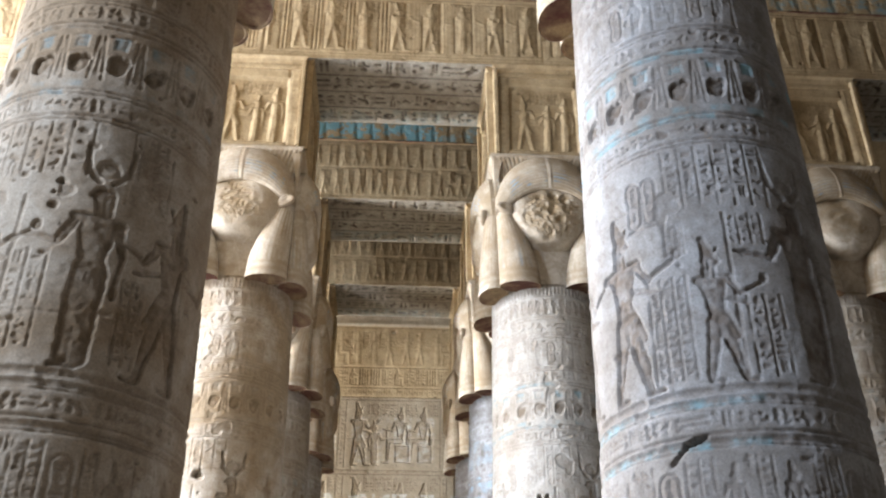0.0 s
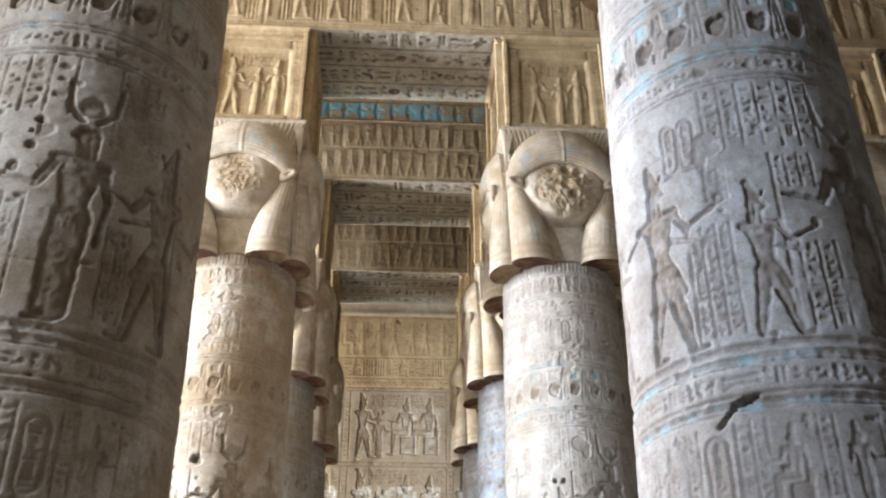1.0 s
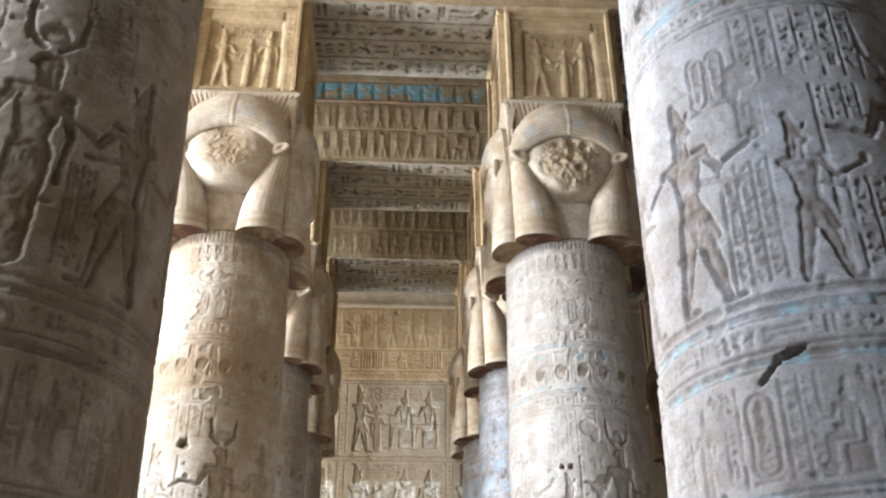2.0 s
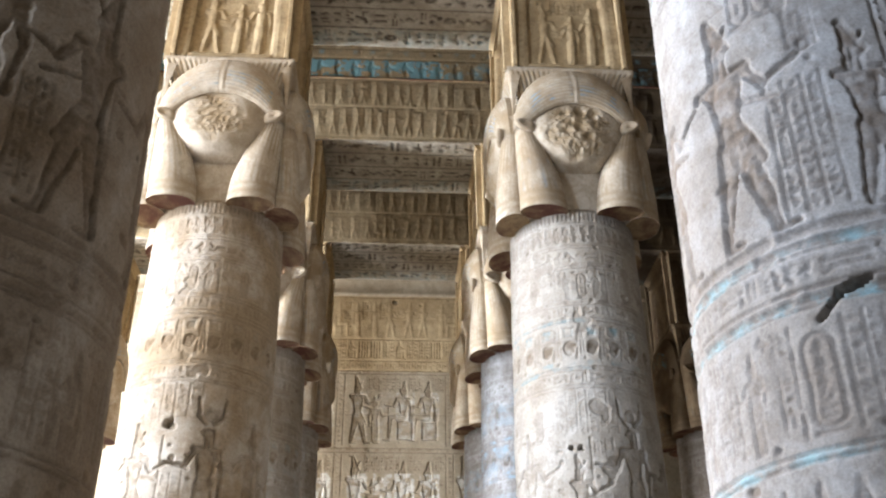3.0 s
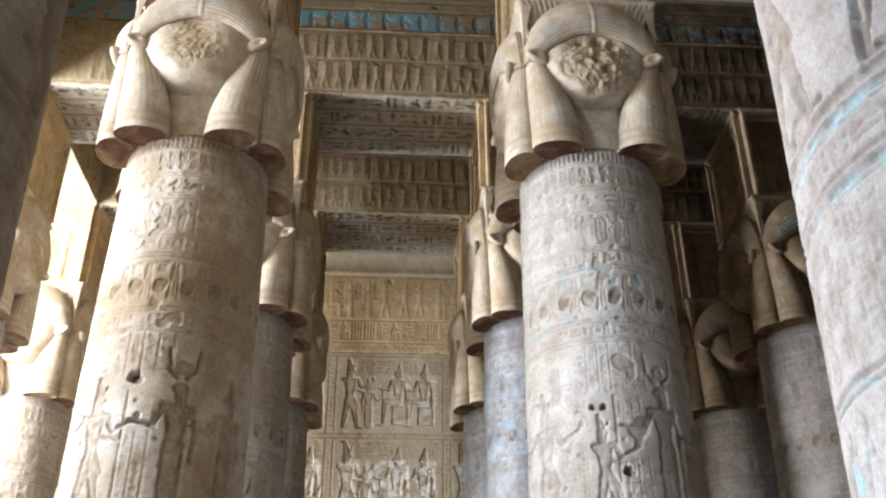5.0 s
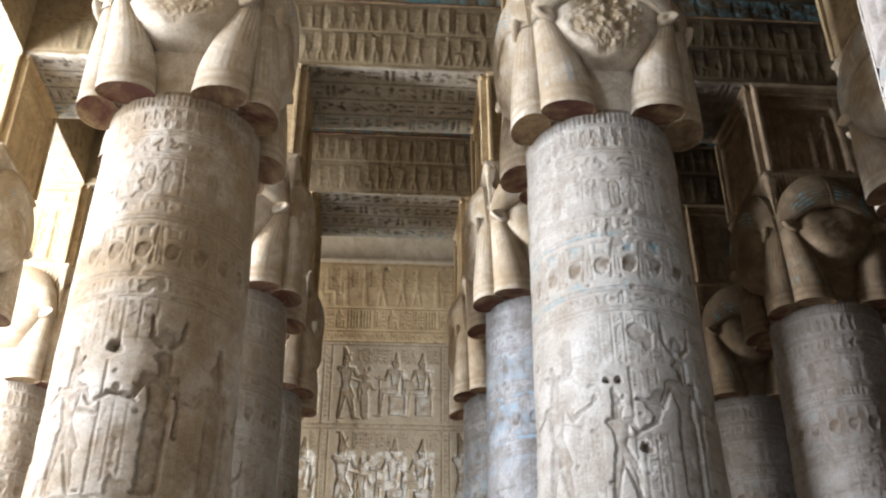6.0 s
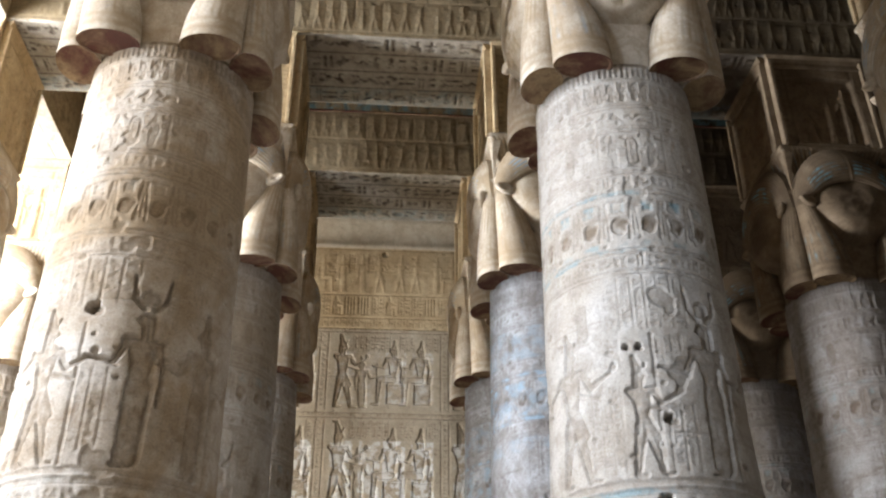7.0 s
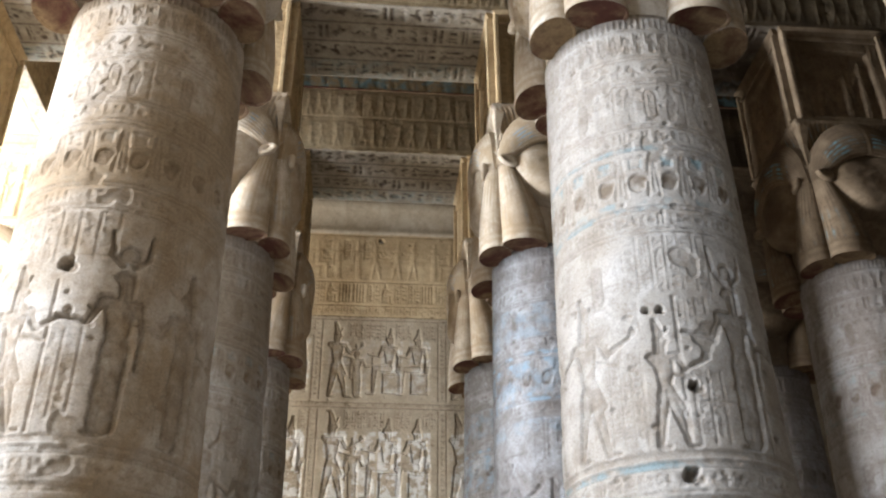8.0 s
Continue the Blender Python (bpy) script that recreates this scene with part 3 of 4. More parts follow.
def side_beam(first):
    """A beam along the outer line, from one row of columns to the next."""
    y0, y1, x0, x1 = ROWS_Y[first] + 0.965, ROWS_Y[first + 1] - 0.98, OUTER_X[0] - 0.9, OUTER_X[0] + 0.9
    e = new("architrave")
    tagged(e, "short ochre stone beam along the side aisle", "beam", "beams across the hall", "thing")
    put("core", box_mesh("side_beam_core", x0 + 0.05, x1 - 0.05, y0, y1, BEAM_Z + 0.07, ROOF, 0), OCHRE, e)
    r = Relief(y0, y1, BEAM_Z, ROOF, 0.03, 90 + first)
    for v in (0.1, 0.85, 1.6, 2.15):
        r.hline(BEAM_Z + v, 0.03, 0.014)
    r.glyph_row(y0, y1, BEAM_Z + 0.2, BEAM_Z + 0.75, 0.02)
    r.weather(0.016, 30)
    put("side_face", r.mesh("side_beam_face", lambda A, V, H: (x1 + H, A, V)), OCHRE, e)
    s = Relief(x0, x1, y0, y1, 0.03, 95 + first)
    for k in (0.3, 0.9, 1.5):
        s.vline(x0 + k, y0, y1, 0.025, 0.014)
    for _ in range(9):
        s.glyph(s.rng.uniform(x0 + 0.1, x1 - 0.1), s.rng.uniform(y0 + 0.2, y1 - 0.2), 0.3, 0.02)
    s.weather(0.014, 20)
    put("underside", s.mesh("side_beam_underside", lambda A, V, H: (A, V, BEAM_Z - H)), SOFFIT, e)


for first in (1, 2):
    side_beam(first)


# ---- column shafts ----
def radius(z):
    return 0.965 - 0.0195 * (z - 5)


U = 0.95 * math.pi / 180   # metres along the shaft for one degree


def shaft_mesh(name, step, seed, forms, texts=(), carts=(), holes=(), cracks=(), blue=0.5):
    half = 118 * U
    r = Relief(-half, half, 2.3, TOP, step, seed)
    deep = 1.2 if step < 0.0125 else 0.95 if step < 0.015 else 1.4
    r.ink_shade = 0.38 if step < 0.0125 else 0.32 if step < 0.015 else 0.5
    # lotus leaves round the top
    n = 15
    for i in range(-n, n + 1):
        x, g = i * half / n, half / n
        r.sunk([oval(x, 8.25, 0.034, 0.085), cap(x, 8.12, x, 8.2, 0.03, 0.03)], 0.024, 0.02, 0.25, 0.3)
        r.groove([cap(x - 0.42 * g, 8.14, x - 0.30 * g, 8.34, 0.009), cap(x + 0.42 * g, 8.14, x + 0.30 * g, 8.34, 0.009)], 0.016)
        for k in (-0.25, 0.25):
            r.sunk([oval(x + k * g, 8.49, 0.021, 0.06)], 0.022, 0.015, 0.3, 0.35)
    r.hline(8.41, 0.012, 0.012)
    r.bare = np.maximum(r.bare, (np.clip((r.v - 8.555) / 0.02, 0, 1)[:, None]) * np.clip(0.7 + r.grit, 0, 1))
    for v in (8.04, 8.0, 7.72, 7.68, 7.17, 7.13, 6.93, 6.88, 6.24, 6.2, 6.0, 5.96, 3.94, 3.9, 3.86, 3.81, 3.62, 3.58, 3.53, 2.86, 2.82):
        r.hline(v, 0.017, 0.016 * deep)
    for v in (3.92, 3.84, 3.56):
        r.hline(v, 0.024, 0.02 * deep)
    for v in (6.22, 6.9, 3.84, 3.55, 2.84):
        r.paint([slab(-60 * U, v, 55 * U, 0.03)], blue)
    for v0, v1 in ((7.74, 7.98), (6.95, 7.12), (6.02, 6.18), (3.64, 3.79)):
        r.glyph_row(-half, half, v0 + 0.015, v1 - 0.015, 0.013 * deep)
    # squared scenes
    x = -half + 0.1
    while x < half:
        r.form(x + 0.12, 7.22, 0.42, 1, "stand", 0.015)
        r.form(x + 0.52, 7.22, 0.42, -1, "stand", 0.015)
        r.cartouche(x + 0.32, 7.24, 7.6, 0.13)
        r.vline(x - 0.05, 7.2, 7.66, 0.015, 0.01)
        for k in (0.02, 0.22, 0.42, 0.62):
            r.glyph(x + k, 7.6, 0.09, 0.012)
            r.glyph(x + k, 7.3 + 0.2 * r.rng.random(), 0.08, 0.012)
        x += 0.72
    # discs chiselled out of their frames
    x = -half + 0.1
    while x < half:
        g = r.rng.uniform(-0.008, 0.008, 6)
        r.sunk([oval(x + g[0], 6.52 + g[1], 0.075, 0.085), oval(x + g[2], 6.50 + g[3], 0.06, 0.09), cap(x - 0.03 + g[4], 6.47, x + 0.05, 6.56 + g[5], 0.045)], 0.042 if step < 0.0125 else 0.018, 0.05, 0.6, 0.7 if step < 0.0125 else 0.75)
        r.sunk([slab(x, 6.72, 0.05, 0.05)], 0.012, 0.03, 0.5)
        r.paint([slab(x, 6.74, 0.06, 0.06)], blue * 1.2)
        r.paint([slab(x, 6.3, 0.08, 0.03)], blue * 0.8)
        r.groove([cap(x - 0.1, 6.36, x - 0.13, 6.78, 0.012), cap(x + 0.1, 6.36, x + 0.13, 6.78, 0.012), cap(x + 0.155, 6.4, x + 0.155, 6.66, 0.012), cap(x - 0.08, 6.8, x + 0.08, 6.8, 0.01)], 0.012)
        r.sunk([oval(x + 0.155, 6.72, 0.025, 0.04), oval(x + 0.155, 6.42, 0.035, 0.025)], 0.012, 0.02)
        x += 0.305
    # small forms, rings and columns of signs below
    x, i = -half + 0.08, 0
    while x < half:
        if i % 3 == 0:
            r.cartouche(x, 2.95, 3.40, 0.15)
            x += 0.12
        else:
            r.form(x, 2.91, 0.5, 1 if i % 2 else -1, "stand" if i % 4 else "seat", 0.022, 0.35)
            r.glyph(x + 0.1, 3.43, 0.1, 0.014)
            x += 0.15
        k = 2 if i % 2 else 1
        r.text_columns(x, x + 0.085 * k, 2.92, 3.46, k, 0.012)
        x += 0.085 * k + 0.12
        i += 1
    x = -half
    while x < half:
        r.groove([cap(x, 2.4, x + 0.07, 2.72, 0.012), cap(x + 0.07, 2.72, x + 0.14, 2.4, 0.012)], 0.012)
        r.paint([cap(x + 0.07, 2.4, x + 0.07, 2.6, 0.04)], blue)
        x += 0.17
    for a, b, v0, v1, k in texts:
        r.text_columns(a * U, b * U, v0, v1, k + 1, 0.015 * deep * (1.0 if step < 0.0125 else 0.65))
    for a, v0, v1 in carts:
        r.cartouche(a * U, v0, v1, 0.13, 0.012)
    for a, v0, h, way, kind, *worn in forms:
        k = worn[0] if worn else 1.0
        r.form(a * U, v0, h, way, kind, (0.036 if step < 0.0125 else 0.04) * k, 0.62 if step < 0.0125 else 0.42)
        if kind != "stride":
            r.groove([cap(a * U + way * 0.33 * h, v0, a * U + way * 0.33 * h, v0 + 0.8 * h, 0.010)], 0.014)
    for _ in range(6 if step < 0.0125 else 16):
        x, y, q = r.rng.uniform(-half, half), r.rng.uniform(2.6, 8.3), r.rng.uniform(0.04, 0.13)
        g = r.rng.uniform(-1, 1, 6) * q
        r.sunk([oval(x, y, q, q * 0.7), oval(x + g[0], y + g[1], q * 0.8, q * 0.6), oval(x + g[2], y + g[3] * 0.6, q * 0.5, q * 0.9)], 0.016, 0.02, 0.75, 0.3)
    if blue > 1:
        r.paint([slab(0, 5.85, half, 0.1), slab(0, 7.4, half, 0.26)], 0.45)
        r.paint([slab(0, 6.55, half, 0.25), slab(0, 3.2, half, 0.3)], 0.6)
    r.weather(0.014, 90, (3.2, 4.35, 5.5, 6.62, 7.75))
    for a, v, q in holes:
        r.sunk([oval(a * U, v, q * 0.8, q), oval(a * U + 0.5 * q, v + 0.4 * q, q * 0.5, q * 0.6), oval(a * U - 0.5 * q, v - 0.3 * q, q * 0.5, q * 0.6)], 0.12, 0.5, 0.9, 0.7)
        r.sunk([oval(a * U + q * 0.8, v - q * 0.7, q * 0.9, q * 0.7)], 0.03, 0.1, 0.7, 0.8)
    # cracks are also coloured dark inside, for the shade of a deep gap
    for a, v, b, w, q in cracks:
        r.sunk([cap(a * U, v, b * U, w, q, q * 0.35)], 0.5, 0.5, 0.98, 1.0)

    def place(UU, V, H):
        R = radius(V) + H
        t = UU / 0.95
        return R * np.sin(t), -R * np.cos(t), V
    return r.mesh(name, place)


def shaft_back(name):
    """The unseen rear of a shaft, its plain foot and base disc, and the top face."""
    bm = bmesh.new()

    def ring(z, q, a0, a1, n):
        return [bm.verts.new((q * math.sin(radians(a0 + (a1 - a0) * i / n)), -q * math.cos(radians(a0 + (a1 - a0) * i / n)), z)) for i in range(n + 1)]
    prev = None
    for z in (2.3, 4.0, 6.0, TOP):
        cur = ring(z, radius(z), 118, 242, 20)
        if prev:
            for i in range(20):
                bm.faces.new((prev[i], prev[i + 1], cur[i + 1], cur[i]))
        prev = cur
    prev = None
    for z, q in ((0.39, 0.96), (1.0, 1.03), (2.3, radius(2.3))):
        cur = ring(z, q, 0, 360, 48)
        if prev:
            for i in range(48):
                bm.faces.new((prev[i], prev[i + 1], cur[i + 1], cur[i]))
        prev = cur
    bm.faces.new(ring(TOP - 0.006, radius(TOP) - 0.004, 0, 352.5, 47))
    return bm_mesh(name, bm, False)


# ---- the head capital and the shrine block above it ----
def sheet(f, nu, nv, name, wrap=False):
    P = np.array([[f(i / (nu if wrap else nu - 1), j / (nv - 1)) for i in range(nu)] for j in range(nv)])
    return grid_mesh(name, P, None, wrap)


def face_mesh(nu, nv, seed=8, pits=0.0):
    """A broad heart-shaped face, its front hacked away."""
    rng = np.random.default_rng(seed)
    n0, n1, n2, n3 = (smooth_noise(nu, nv, c, c, rng) for c in (5, 15, 33, 52))
    P, bare = np.zeros((nv, nu, 3)), np.zeros((nv, nu))
    for j in range(nv):
        s = j / (nv - 1)
        z = 9.15 + 1.28 * s
        k = min(s / 0.62, 1)
        half = 0.16 + 0.58 * math.sin(k * math.pi / 2) ** 0.92
        for i in range(nu):
            a = -1 + 2 * i / (nu - 1)
            bulge = max(1 - abs(a) ** 2.4, 0) ** 0.6
            chin = min(1, 0.30 + 0.70 * (s * 3.2) ** 0.6)
            y = -0.74 - 0.19 * min(1, abs(s) * 4 + 0.3) - 0.31 * bulge * chin * (1 - 0.35 * max(s - 0.55, 0) / 0.45)
            # round up under the chin
            y += 0.20 * max(0.10 - s, 0) / 0.10
            k2 = math.hypot(a * half / 0.52, (z - 9.86) / 0.54)
            hack = min(max((1.0 - k2 + 0.75 * n0[j, i]) * 2.6, 0), 1)
            y += hack * (0.03 + (1 + 0.5 * pits) * (0.022 * n1[j, i] + 0.014 * n2[j, i] + 0.014 * n3[j, i]))
            hole = 0
            for hx, hz in ((-0.2, 10.08), (0.04, 10.1), (0.2, 10.04), (-0.16, 9.74), (0.12, 9.62), (0.0, 9.8)):
                hole = max(hole, math.exp(-((a * half - hx) ** 2 + (z - hz) ** 2) / 0.0032))
            y += pits * 0.09 * hole
            P[j, i] = (a * half, y, z)
            bare[j, i] = min(1, hack * (0.55 + 0.7 * n2[j, i] + 0.3 * (n1[j, i] > 0.1)) + pits * 0.6 * hole)
    return grid_mesh("face", P, {"bare": bare})


def wig_mesh(tan=0.0):
    """The domed hair over the brow: fine combed strands that run from a middle band round to the ears."""
    nu, nv = 121, 44
    P, blue, bare = np.zeros((nv, nu, 3)), np.zeros((nv, nu)), np.zeros((nv, nu))
    rng = np.random.default_rng(31)
    strand, tone = rng.random(nv), smooth_noise(nu, nv, 18, 5, rng)
    for j in range(nv):
        s = min(max((j - 2) / (nv - 5), 0), 1)
        for i in range(nu):
            t = math.pi * i / (nu - 1)
            c, q = math.cos(t), math.sin(t)
            rx, rz = 0.72 + 0.185 * s ** 0.6, 0.31 + 0.78 * s
            x, z = -rx * c, 9.93 - 0.07 * (1 - q) + rz * q ** (1.9 - 1.0 * min(1, 2 * s))
            y = -1.0 - 0.19 * q ** 0.8 - 0.055 * math.sin(math.pi * s ** 0.7) + 0.17 * s ** 2.5 * q + 0.05 * s ** 3
            band = abs(x) < 0.055 and q > 0.5
            if not band:
                y += 0.010 * (j % 3 == 0)
            elif abs(x) > 0.035:
                y += 0.008
            if j < 2:
                y += (0.10, 0.012)[j]
            elif j == nv - 1:
                y = -0.76
            P[j, i] = (x, y, z)
            worn = min(max(0.5 + 1.6 * tone[j, i], 0), 1)
            bare[j, i] = (min(1, tan * worn + (0.25 + 0.9 * tan) * (j % 3 == 0) * (0.5 + 0.5 * strand[j])) if not band else 0.5 * (abs(x) > 0.035)) if 1 < j else 0.3
            blue[j, i] = 1.5 * (j % 4 < 2) * worn if 0.12 < s < 0.5 and q > 0.5 and not band else 0
    return grid_mesh("wig", P, {"blue": blue, "bare": bare})


LOCK_X, LOCK_Y, LOCK_RX, LOCK_RY = 0.535, -0.925, 0.33, 0.24


def lock_mesh(side):
    """A heavy lock of hair that widens to a flat end, combed and banded near the end."""
    nu, nv = 72, 30
    P, bare, blue = np.zeros((nv, nu, 3)), np.zeros((nv, nu)), np.zeros((nv, nu))
    rng = np.random.default_rng(41)
    tone = smooth_noise(nu, nv, 14, 6, rng)
    for j in range(nv):
        s = j / (nv - 1)
        w = max(s - 0.09, 0) / 0.91
        e = w ** 1.25 * (2.25 - 1.25 * w)
        cx, cy, cz = side * (0.775 + (LOCK_X - 0.775) * e), -0.88 + (LOCK_Y + 0.88) * e, 10.2 - 1.67 * s
        rx, ry = 0.115 + (LOCK_RX - 0.115) * e, 0.16 + (LOCK_RY - 0.16) * e
        for i in range(nu):
            t = 2 * math.pi * i / nu
            ridge = 1 + 0.012 * (i % 2) * (0.2 < s < 0.86) - 0.012 * (j in (25, 27))
            P[j, i] = (cx + rx * ridge * math.cos(t), cy + ry * ridge * math.sin(t), cz + 0.02 * math.sin(t) * s)
            worn = min(max(0.5 + 1.8 * tone[j, i], 0), 1)
            bare[j, i] = 0.5 if j in (25, 27) else 0.85 * (i % 3 == 0) * (0.2 < s < 0.84) * worn
            blue[j, i] = 0.6 * (i % 6 < 2) * (0.55 < s < 0.84) * worn * (0.5 if side > 0 else 1.0)
    return grid_mesh("lock", P, {"bare": bare, "blue": blue}, True)


def lock_end_mesh(side):
    bm = bmesh.new()
    rings = []
    for q, dz in ((1.0, 0.0), (0.93, 0.0), (0.88, 0.014), (0.4, 0.02)):
        rings.append([bm.verts.new((side * LOCK_X + LOCK_RX * q * math.cos(2 * math.pi * i / 48), LOCK_Y + LOCK_RY * q * math.sin(2 * math.pi * i / 48), 8.534 + dz + 0.02 * q * math.sin(2 * math.pi * i / 48))) for i in range(48)])
    for a, b in zip(rings, rings[1:]):
        for i in range(48):
            bm.faces.new((a[i], a[(i + 1) % 48], b[(i + 1) % 48], b[i]))
    bm.faces.new(rings[-1])
    return bm_mesh("lock_end", bm)


def ear_mesh(side):
    """A leaf-shaped cow's ear, hollowed, pointing outwards and a little down."""
    nu, nv = 22, 14
    P = np.zeros((nv, nu, 3))
    for j in range(nv):
        v = math.pi * j / (nv - 1)
        for i in range(nu):
            t = 2 * math.pi * i / nu
            x, y, z = math.sin(v) * math.cos(t), -math.cos(v), math.sin(v) * math.sin(t)
            hollow = 0.75 * math.exp(-4 * (x * x + z * z)) if y < 0 else 0
            taper = 1 - 0.5 * x * abs(x)
            P[j, i] = (side * (0.765 + 0.15 * x), -1.09 - 0.02 * x + 0.08 * (y + hollow), 9.90 + 0.10 * z * taper + 0.035 * x)
    return grid_mesh("ear", P, None, True)


def corner_mesh():
    """The corner of the cornice, running down to a point between two heads."""
    nu, nv = 9, 12
    P = np.zeros((nv, nu, 3))
    for j in range(nv):
        s = j / (nv - 1)
        w = 0.012 + 0.20 * s ** 2.2
        out = 0.90 + 0.045 * s ** 2.5
        for i in range(nu):
            a = -1 + 2 * i / (nu - 1)
            P[j, i] = (-out + max(a, 0) * w, -out + max(-a, 0) * w, 9.9 + 1.13 * s)
    return grid_mesh("corner", P)


def neck_mesh():
    def f(a, s):
        t = math.pi * a
        q = 0.48 - 0.16 * s
        return (-q * math.cos(t), -0.58 - 0.25 * math.sin(t) ** 0.22 - 0.06 * s, TOP - 0.005 + 0.78 * s)
    return sheet(f, 18, 8, "neck")


def cornice_mesh():
    """Cavetto with upright flutes, faintly painted, over one side."""
    nu, nv = 97, 12
    P, blue, bare = np.zeros((nv, nu, 3)), np.zeros((nv, nu)), np.zeros((nv, nu))
    for j in range(nv):
        s = j / (nv - 1)
        out = 0.15 * min(s / 0.86, 1) ** 3
        z = 10.40 + 0.60 * min(s / 0.86, 1) + (0.06 if j == nv - 1 else 0)
        for i in range(nu):
            a = -1 + 2 * i / (nu - 1)
            band = 0.1 < s < 0.86
            fl = 0.013 * math.cos(i * math.pi * 0.5) * band
            P[j, i] = (a * (0.80 + out), -0.82 - out + fl, z)
            blue[j, i] = 0.5 * (i % 8 == 0) * band
            bare[j, i] = 0.7 * (i % 4 == 2) * band
    return grid_mesh("cornice", P, {"blue": blue, "bare": bare})


def panel_mesh():
    """The carved front of the shrine block: a framed scene."""
    r = Relief(-0.86, 0.86, 11.1, 12.78, 0.022, 77)
    r.sunk([slab(0, 11.87, 0.60, 0.70)], 0.07, 5.0, 0.95)
    H = r.H.copy()
    r.H[:] = 0
    r.form(-0.34, 11.2, 1.2, 1, "stride", 0.035, 0, True)
    r.form(0.08, 11.2, 1.0, -1, "stand", 0.035, 0, True)
    r.form(0.40, 11.2, 1.18, -1, "stand", 0.035, 0, True)
    r.text_columns(-0.2, 0.3, 12.25, 12.5, 5, 0.02)
    for x in (-0.735, 0.735):
        r.text_columns(x - 0.07, x + 0.07, 11.2, 12.7, 1)
        r.vline(x - 0.11, 11.1, 12.78, 0.025, 0.02)
        r.vline(x + 0.11, 11.1, 12.78, 0.025, 0.02)
    r.weather(0.008, 12)
    r.H += H
    return r.mesh("panel", lambda A, V, H: (A * (1 - 0.025 * (V - 11.1)), -0.955 + 0.02 * (V - 11.1) - H, V))


def slab_mesh():
    """The thick slab behind a panel; its bare edges show at the corners as pairs of upright fins."""
    bm = bmesh.new()
    for s in (-1, 1):
        for z, w, y in ((11.08, 0.86, 0.945), (12.78, 0.825, 0.912)):
            bm.verts.new((s * w, -y, z))
            bm.verts.new((s * (w - 0.02), -0.70, z))
    v = bm.verts[:]
    for q in ((0, 2, 3, 1), (4, 5, 7, 6), (2, 6, 7, 3), (0, 1, 5, 4)):
        bm.faces.new([v[i] for i in q])
    return bm_mesh("slab", bm)


def lintel_mesh():
    bm = bmesh.new()
    prof = [(-0.70, 12.78), (-0.95, 12.78), (-0.96, 12.83), (-0.93, 12.86), (-0.93, 12.9), (-0.955, 12.98), (-1.0, 13.02), (-1.0, 13.046), (-0.70, 13.046)]
    ends = []
    for s in (-1, 1):
        ends.append([bm.verts.new((s * (0.83 + (-0.93 - a if a < -0.93 else 0)), a, z)) for a, z in prof])
    for i in range(len(prof) - 1):
        bm.faces.new((ends[0][i], ends[0][i + 1], ends[1][i + 1], ends[1][i]))
    bm.faces.new(ends[0])
    bm.faces.new(ends[1])
    return bm_mesh("lintel", bm)


def base_mesh():
    bm = bmesh.new()
    bmesh.ops.create_cone(bm, cap_ends=True, segments=48, radius1=1.25, radius2=1.28, depth=0.4, matrix=pose(0, 0, 0.2))
    bmesh.ops.bevel(bm, geom=[e for e in bm.edges if min(v.co.z for v in e.verts) > 0.39], offset=0.05, segments=3, affect="EDGES", profile=0.5)
    return bm_mesh("base", bm)


def drum_mesh():
    """The rounded square core behind the locks."""
    bm = bmesh.new()
    bmesh.ops.create_cube(bm, size=1, matrix=pose(0, 0, TOP + 0.946) @ Matrix.Diagonal((1.62, 1.62, 1.90, 1)))
    bmesh.ops.bevel(bm, geom=[q for q in bm.edges if abs(q.verts[0].co.z - q.verts[1].co.z) > 0.5], offset=0.22, segments=5, affect="EDGES", profile=0.5)
    return bm_mesh("capital_core", bm)


CAP = {
    "core": drum_mesh(), "upper": box_mesh("capital_upper", -0.78, 0.78, -0.78, 0.78, 9.45, 11.06, 0.05),
    "face": face_mesh(30, 32), "fine": face_mesh(100, 104), "fine_b": face_mesh(100, 104, 15, 0.6), "wig": wig_mesh(0.45), "pale_wig": wig_mesh(), "neck": neck_mesh(), "cornice": cornice_mesh(),
    "lock": (lock_mesh(-1), lock_mesh(1)), "end": (lock_end_mesh(-1), lock_end_mesh(1)), "ear": (ear_mesh(-1), ear_mesh(1)),
    "shelf": box_mesh("shelf", -0.955, 0.955, -0.955, 0.955, 11.03, 11.09, 0.012),
    "block": box_mesh("shrine_core", -0.70, 0.70, -0.70, 0.70, 11.07, BEAM_Z, 0.02),
    "corner": corner_mesh(), "panel": panel_mesh(), "slab": slab_mesh(), "lintel": lintel_mesh(), "post": tuple(box_mesh("post", *sorted((k * 0.80, k * 0.875)), -1.0, -0.84, 11.09, 12.93, 0.015) for k in (-1, 1)), "back": shaft_back("shaft_rear"), "base": base_mesh(),
}


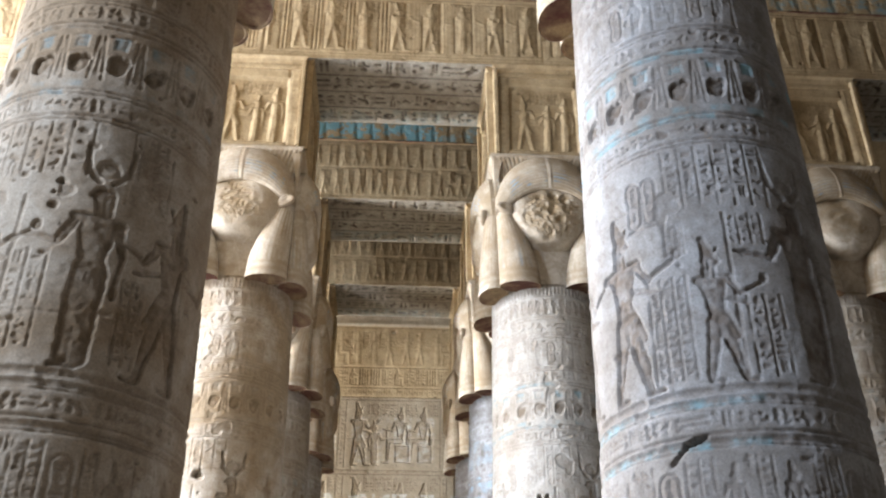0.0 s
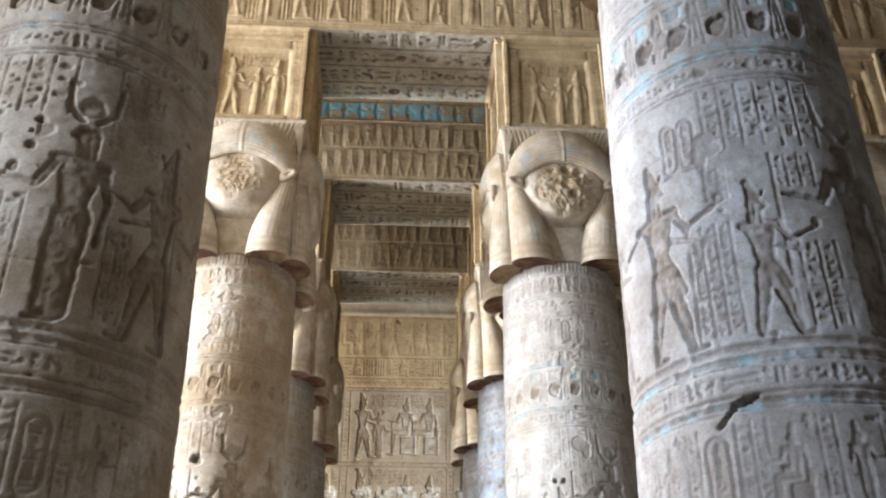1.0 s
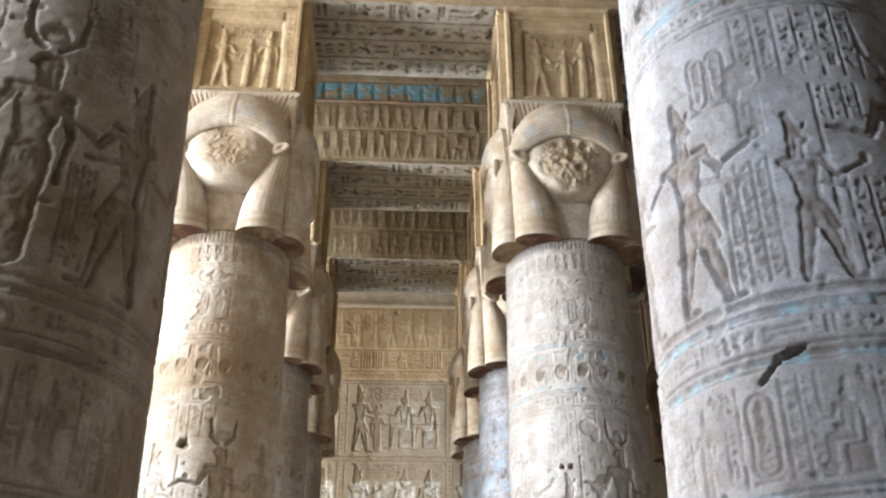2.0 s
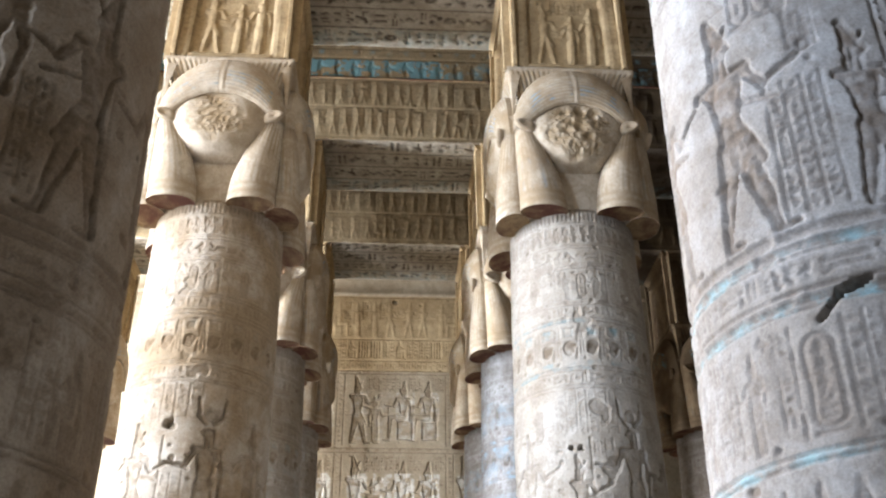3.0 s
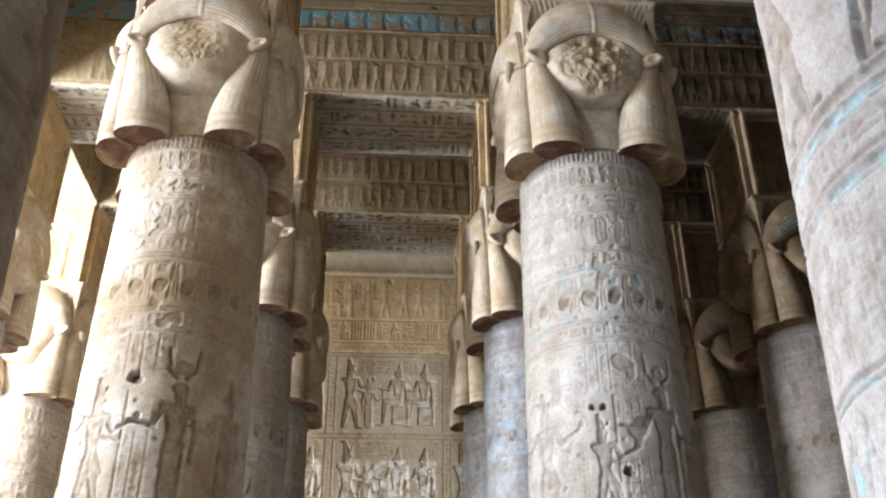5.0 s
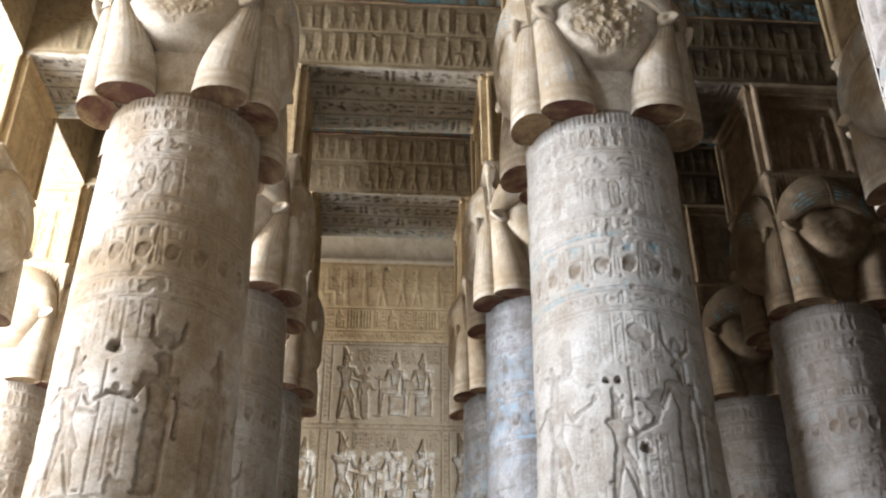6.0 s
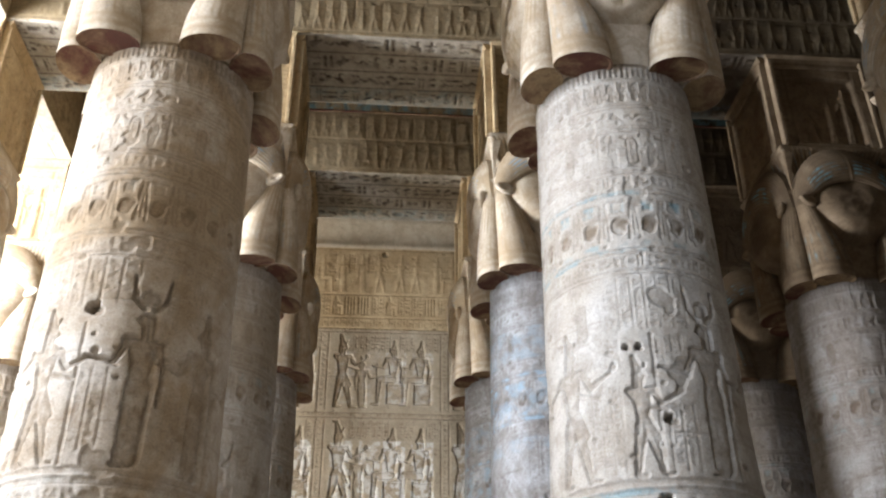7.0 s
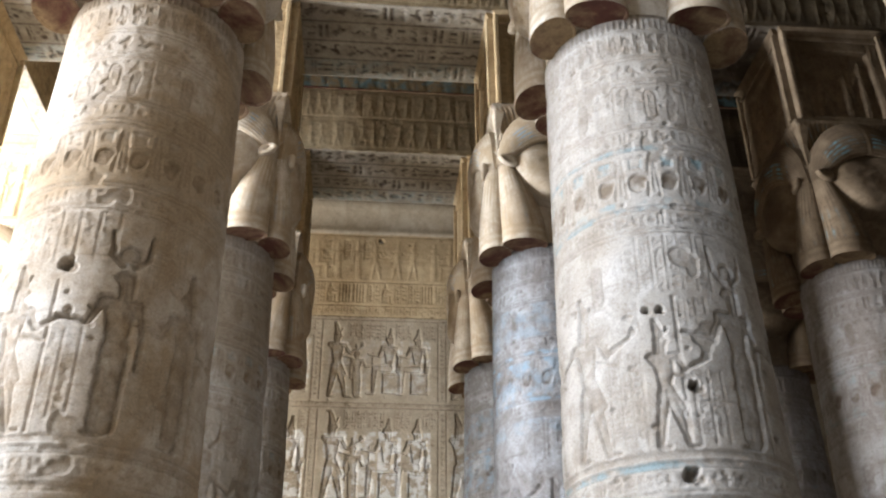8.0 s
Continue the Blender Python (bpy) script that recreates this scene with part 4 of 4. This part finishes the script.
def column(x, y, shaft, stone_mat, label, face="face", head=HEAD, block=GOLD, wig="wig", edge=AMBER):
    e = new("temple_column")
    e.location = (x, y, 0)
    tagged(e, label, "column", "columns of the hall", "thing")
    s = put("shaft", shaft, stone_mat, e)
    put("shaft_foot", CAP["back"], SHAFT, e)
    put("base", CAP["base"], FLOOR, e)
    c = put("capital", CAP["core"], head, e)
    b = put("shrine_block", CAP["block"], block, e)
    put("upper_core", CAP["upper"], head, c)
    put("shelf", CAP["shelf"], head, c)
    for k in range(4):
        m = pose(0, 0, 0, 0, 0, 90 * k)
        put("face", CAP[face], head, c, m, "broad stone face hacked away")
        put("wig", CAP[wig], head, c, m, "combed stone hair with faint blue lines")
        put("neck", CAP["neck"], head, c, m)
        put("cornice", CAP["cornice"], head, c, m, "fluted flaring cornice")
        put("corner_fin", CAP["corner"], head, c, m)
        for i in (0, 1):
            put("lock", CAP["lock"][i], head, c, m)
            put("lock_end", CAP["end"][i], RED, c, m, "reddish flat end of a lock")
            put("ear", CAP["ear"][i], head, c, m)
        put("panel", CAP["panel"], block, b, m, "carved and framed front panel")
        put("side_slab", CAP["slab"], edge, b, m, "amber bare edge of a slab")
        put("lintel", CAP["lintel"], block, b, m)
        for i in (0, 1):
            put("post", CAP["post"][i], block, b, m)
    return e


SCENE_A = [(-60, 3.97, 1.5, 1, "stride"), (-18, 3.97, 1.12, 1, "stride"), (24, 3.97, 1.68, -1, "horned"), (66, 3.97, 1.6, -1, "stand"), (-100, 3.97, 1.5, 1, "stride")]
TEXT_A = [(-33, 13, 5.38, 5.93, 5), (-9, 7, 5.04, 5.30, 2), (-46, -29, 4.02, 4.82, 2), (-5, 9, 4.0, 4.62, 1), (-36, -28, 5.0, 5.3, 2), (40, 55, 5.3, 5.9, 2)]
SCENE_B = [(23, 3.97, 1.62, -1, "horned"), (60, 3.97, 1.55, -1, "stride"), (-30, 3.97, 1.5, 1, "stride"), (-70, 3.97, 1.5, 1, "stride"), (98, 3.97, 1.5, -1, "stand")]
SCENE_D = [(22, 3.97, 1.62, -1, "horned", 1.9), (58, 3.97, 1.6, -1, "stand", 1.2), (-30, 3.97, 1.45, 1, "stride", 0.9), (-70, 3.97, 1.5, 1, "stride", 0.8), (98, 3.97, 1.5, -1, "stand")]
TEXT_B = [(-64, 14, 5.46, 5.94, 7), (32, 48, 5.3, 5.93, 2), (-10, 6, 4.08, 4.82, 1), (37, 46, 4.05, 4.7, 1), (36, 52, 5.3, 5.85, 2), (-58, -46, 4.2, 5.2, 2)]

front_right = shaft_mesh("shaft_a", 0.011, 1, SCENE_A, TEXT_A, [(-49, 5.32, 5.74), (-41, 5.32, 5.74)], [], [(-37, 3.565, -43.5, 3.45, 0.021), (-37, 3.57, -29, 3.61, 0.021)], 0.75)
front_left = shaft_mesh("shaft_b", 0.011, 2, SCENE_B, TEXT_B, [], [(4, 5.4, 0.018), (2, 5.3, 0.014)], [], 0.35)
mid_right = shaft_mesh("shaft_c", 0.013, 3, SCENE_A, TEXT_A, [(-49, 5.32, 5.74)], [(-24, 5.2, 0.03), (-17, 5.19, 0.026), (-5, 4.49, 0.045), (-11.7, 3.75, 0.06)], [], 0.55)
mid_left = shaft_mesh("shaft_d", 0.013, 4, SCENE_D, TEXT_B, [], [(-8.5, 5.42, 0.06)], [], 0.1)
far_a = shaft_mesh("shaft_e", 0.019, 6, SCENE_A, TEXT_A, [], [], [], 1.2)
far_c = shaft_mesh("shaft_g", 0.02, 9, SCENE_A, TEXT_A, [], [], [], 0.3)
far_b = shaft_mesh("shaft_f", 0.019, 7, SCENE_B, TEXT_B, [], [], [], 0.3)

column(INNER_X[0] + 0.08, ROWS_Y[0], front_left, TAWNY, "massive grey carved column at the open front of the hall")
column(INNER_X[1] + 0.04, ROWS_Y[0], front_right, FRONT, "massive carved column with blue paint traces and a black crack")
column(INNER_X[0], ROWS_Y[1], mid_left, WARM, "pale sandstone column with a hacked stone head capital", "fine", wig="pale_wig")
column(INNER_X[1], ROWS_Y[1], mid_right, PALE, "pale carved column with head capital and drilled holes", "fine_b")
for row in (2, 3):
    column(INNER_X[0], ROWS_Y[row], far_b, SHAFT, "brownish carved column deep in the hall")
    column(INNER_X[1], ROWS_Y[row], far_a, BLUISH, "carved column with blue paint traces deep in the hall")
for row in range(4):
    column(OUTER_X[0], ROWS_Y[row], far_b, SHAFT, "brightly lit carved column of the side aisle")
    if row < 2:
        column(OUTER_X[1], ROWS_Y[row], far_c, SHAFT, "half-lit carved column of the side aisle")
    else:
        # deeper right aisle: greyer shaft and darkened capital carry shade in their colour
        column(OUTER_X[1], ROWS_Y[row], far_c, FRONT, "carved side aisle column, its brown head capital darkened for shade", "face", SHADE_BROWN, SHADE_BROWN)
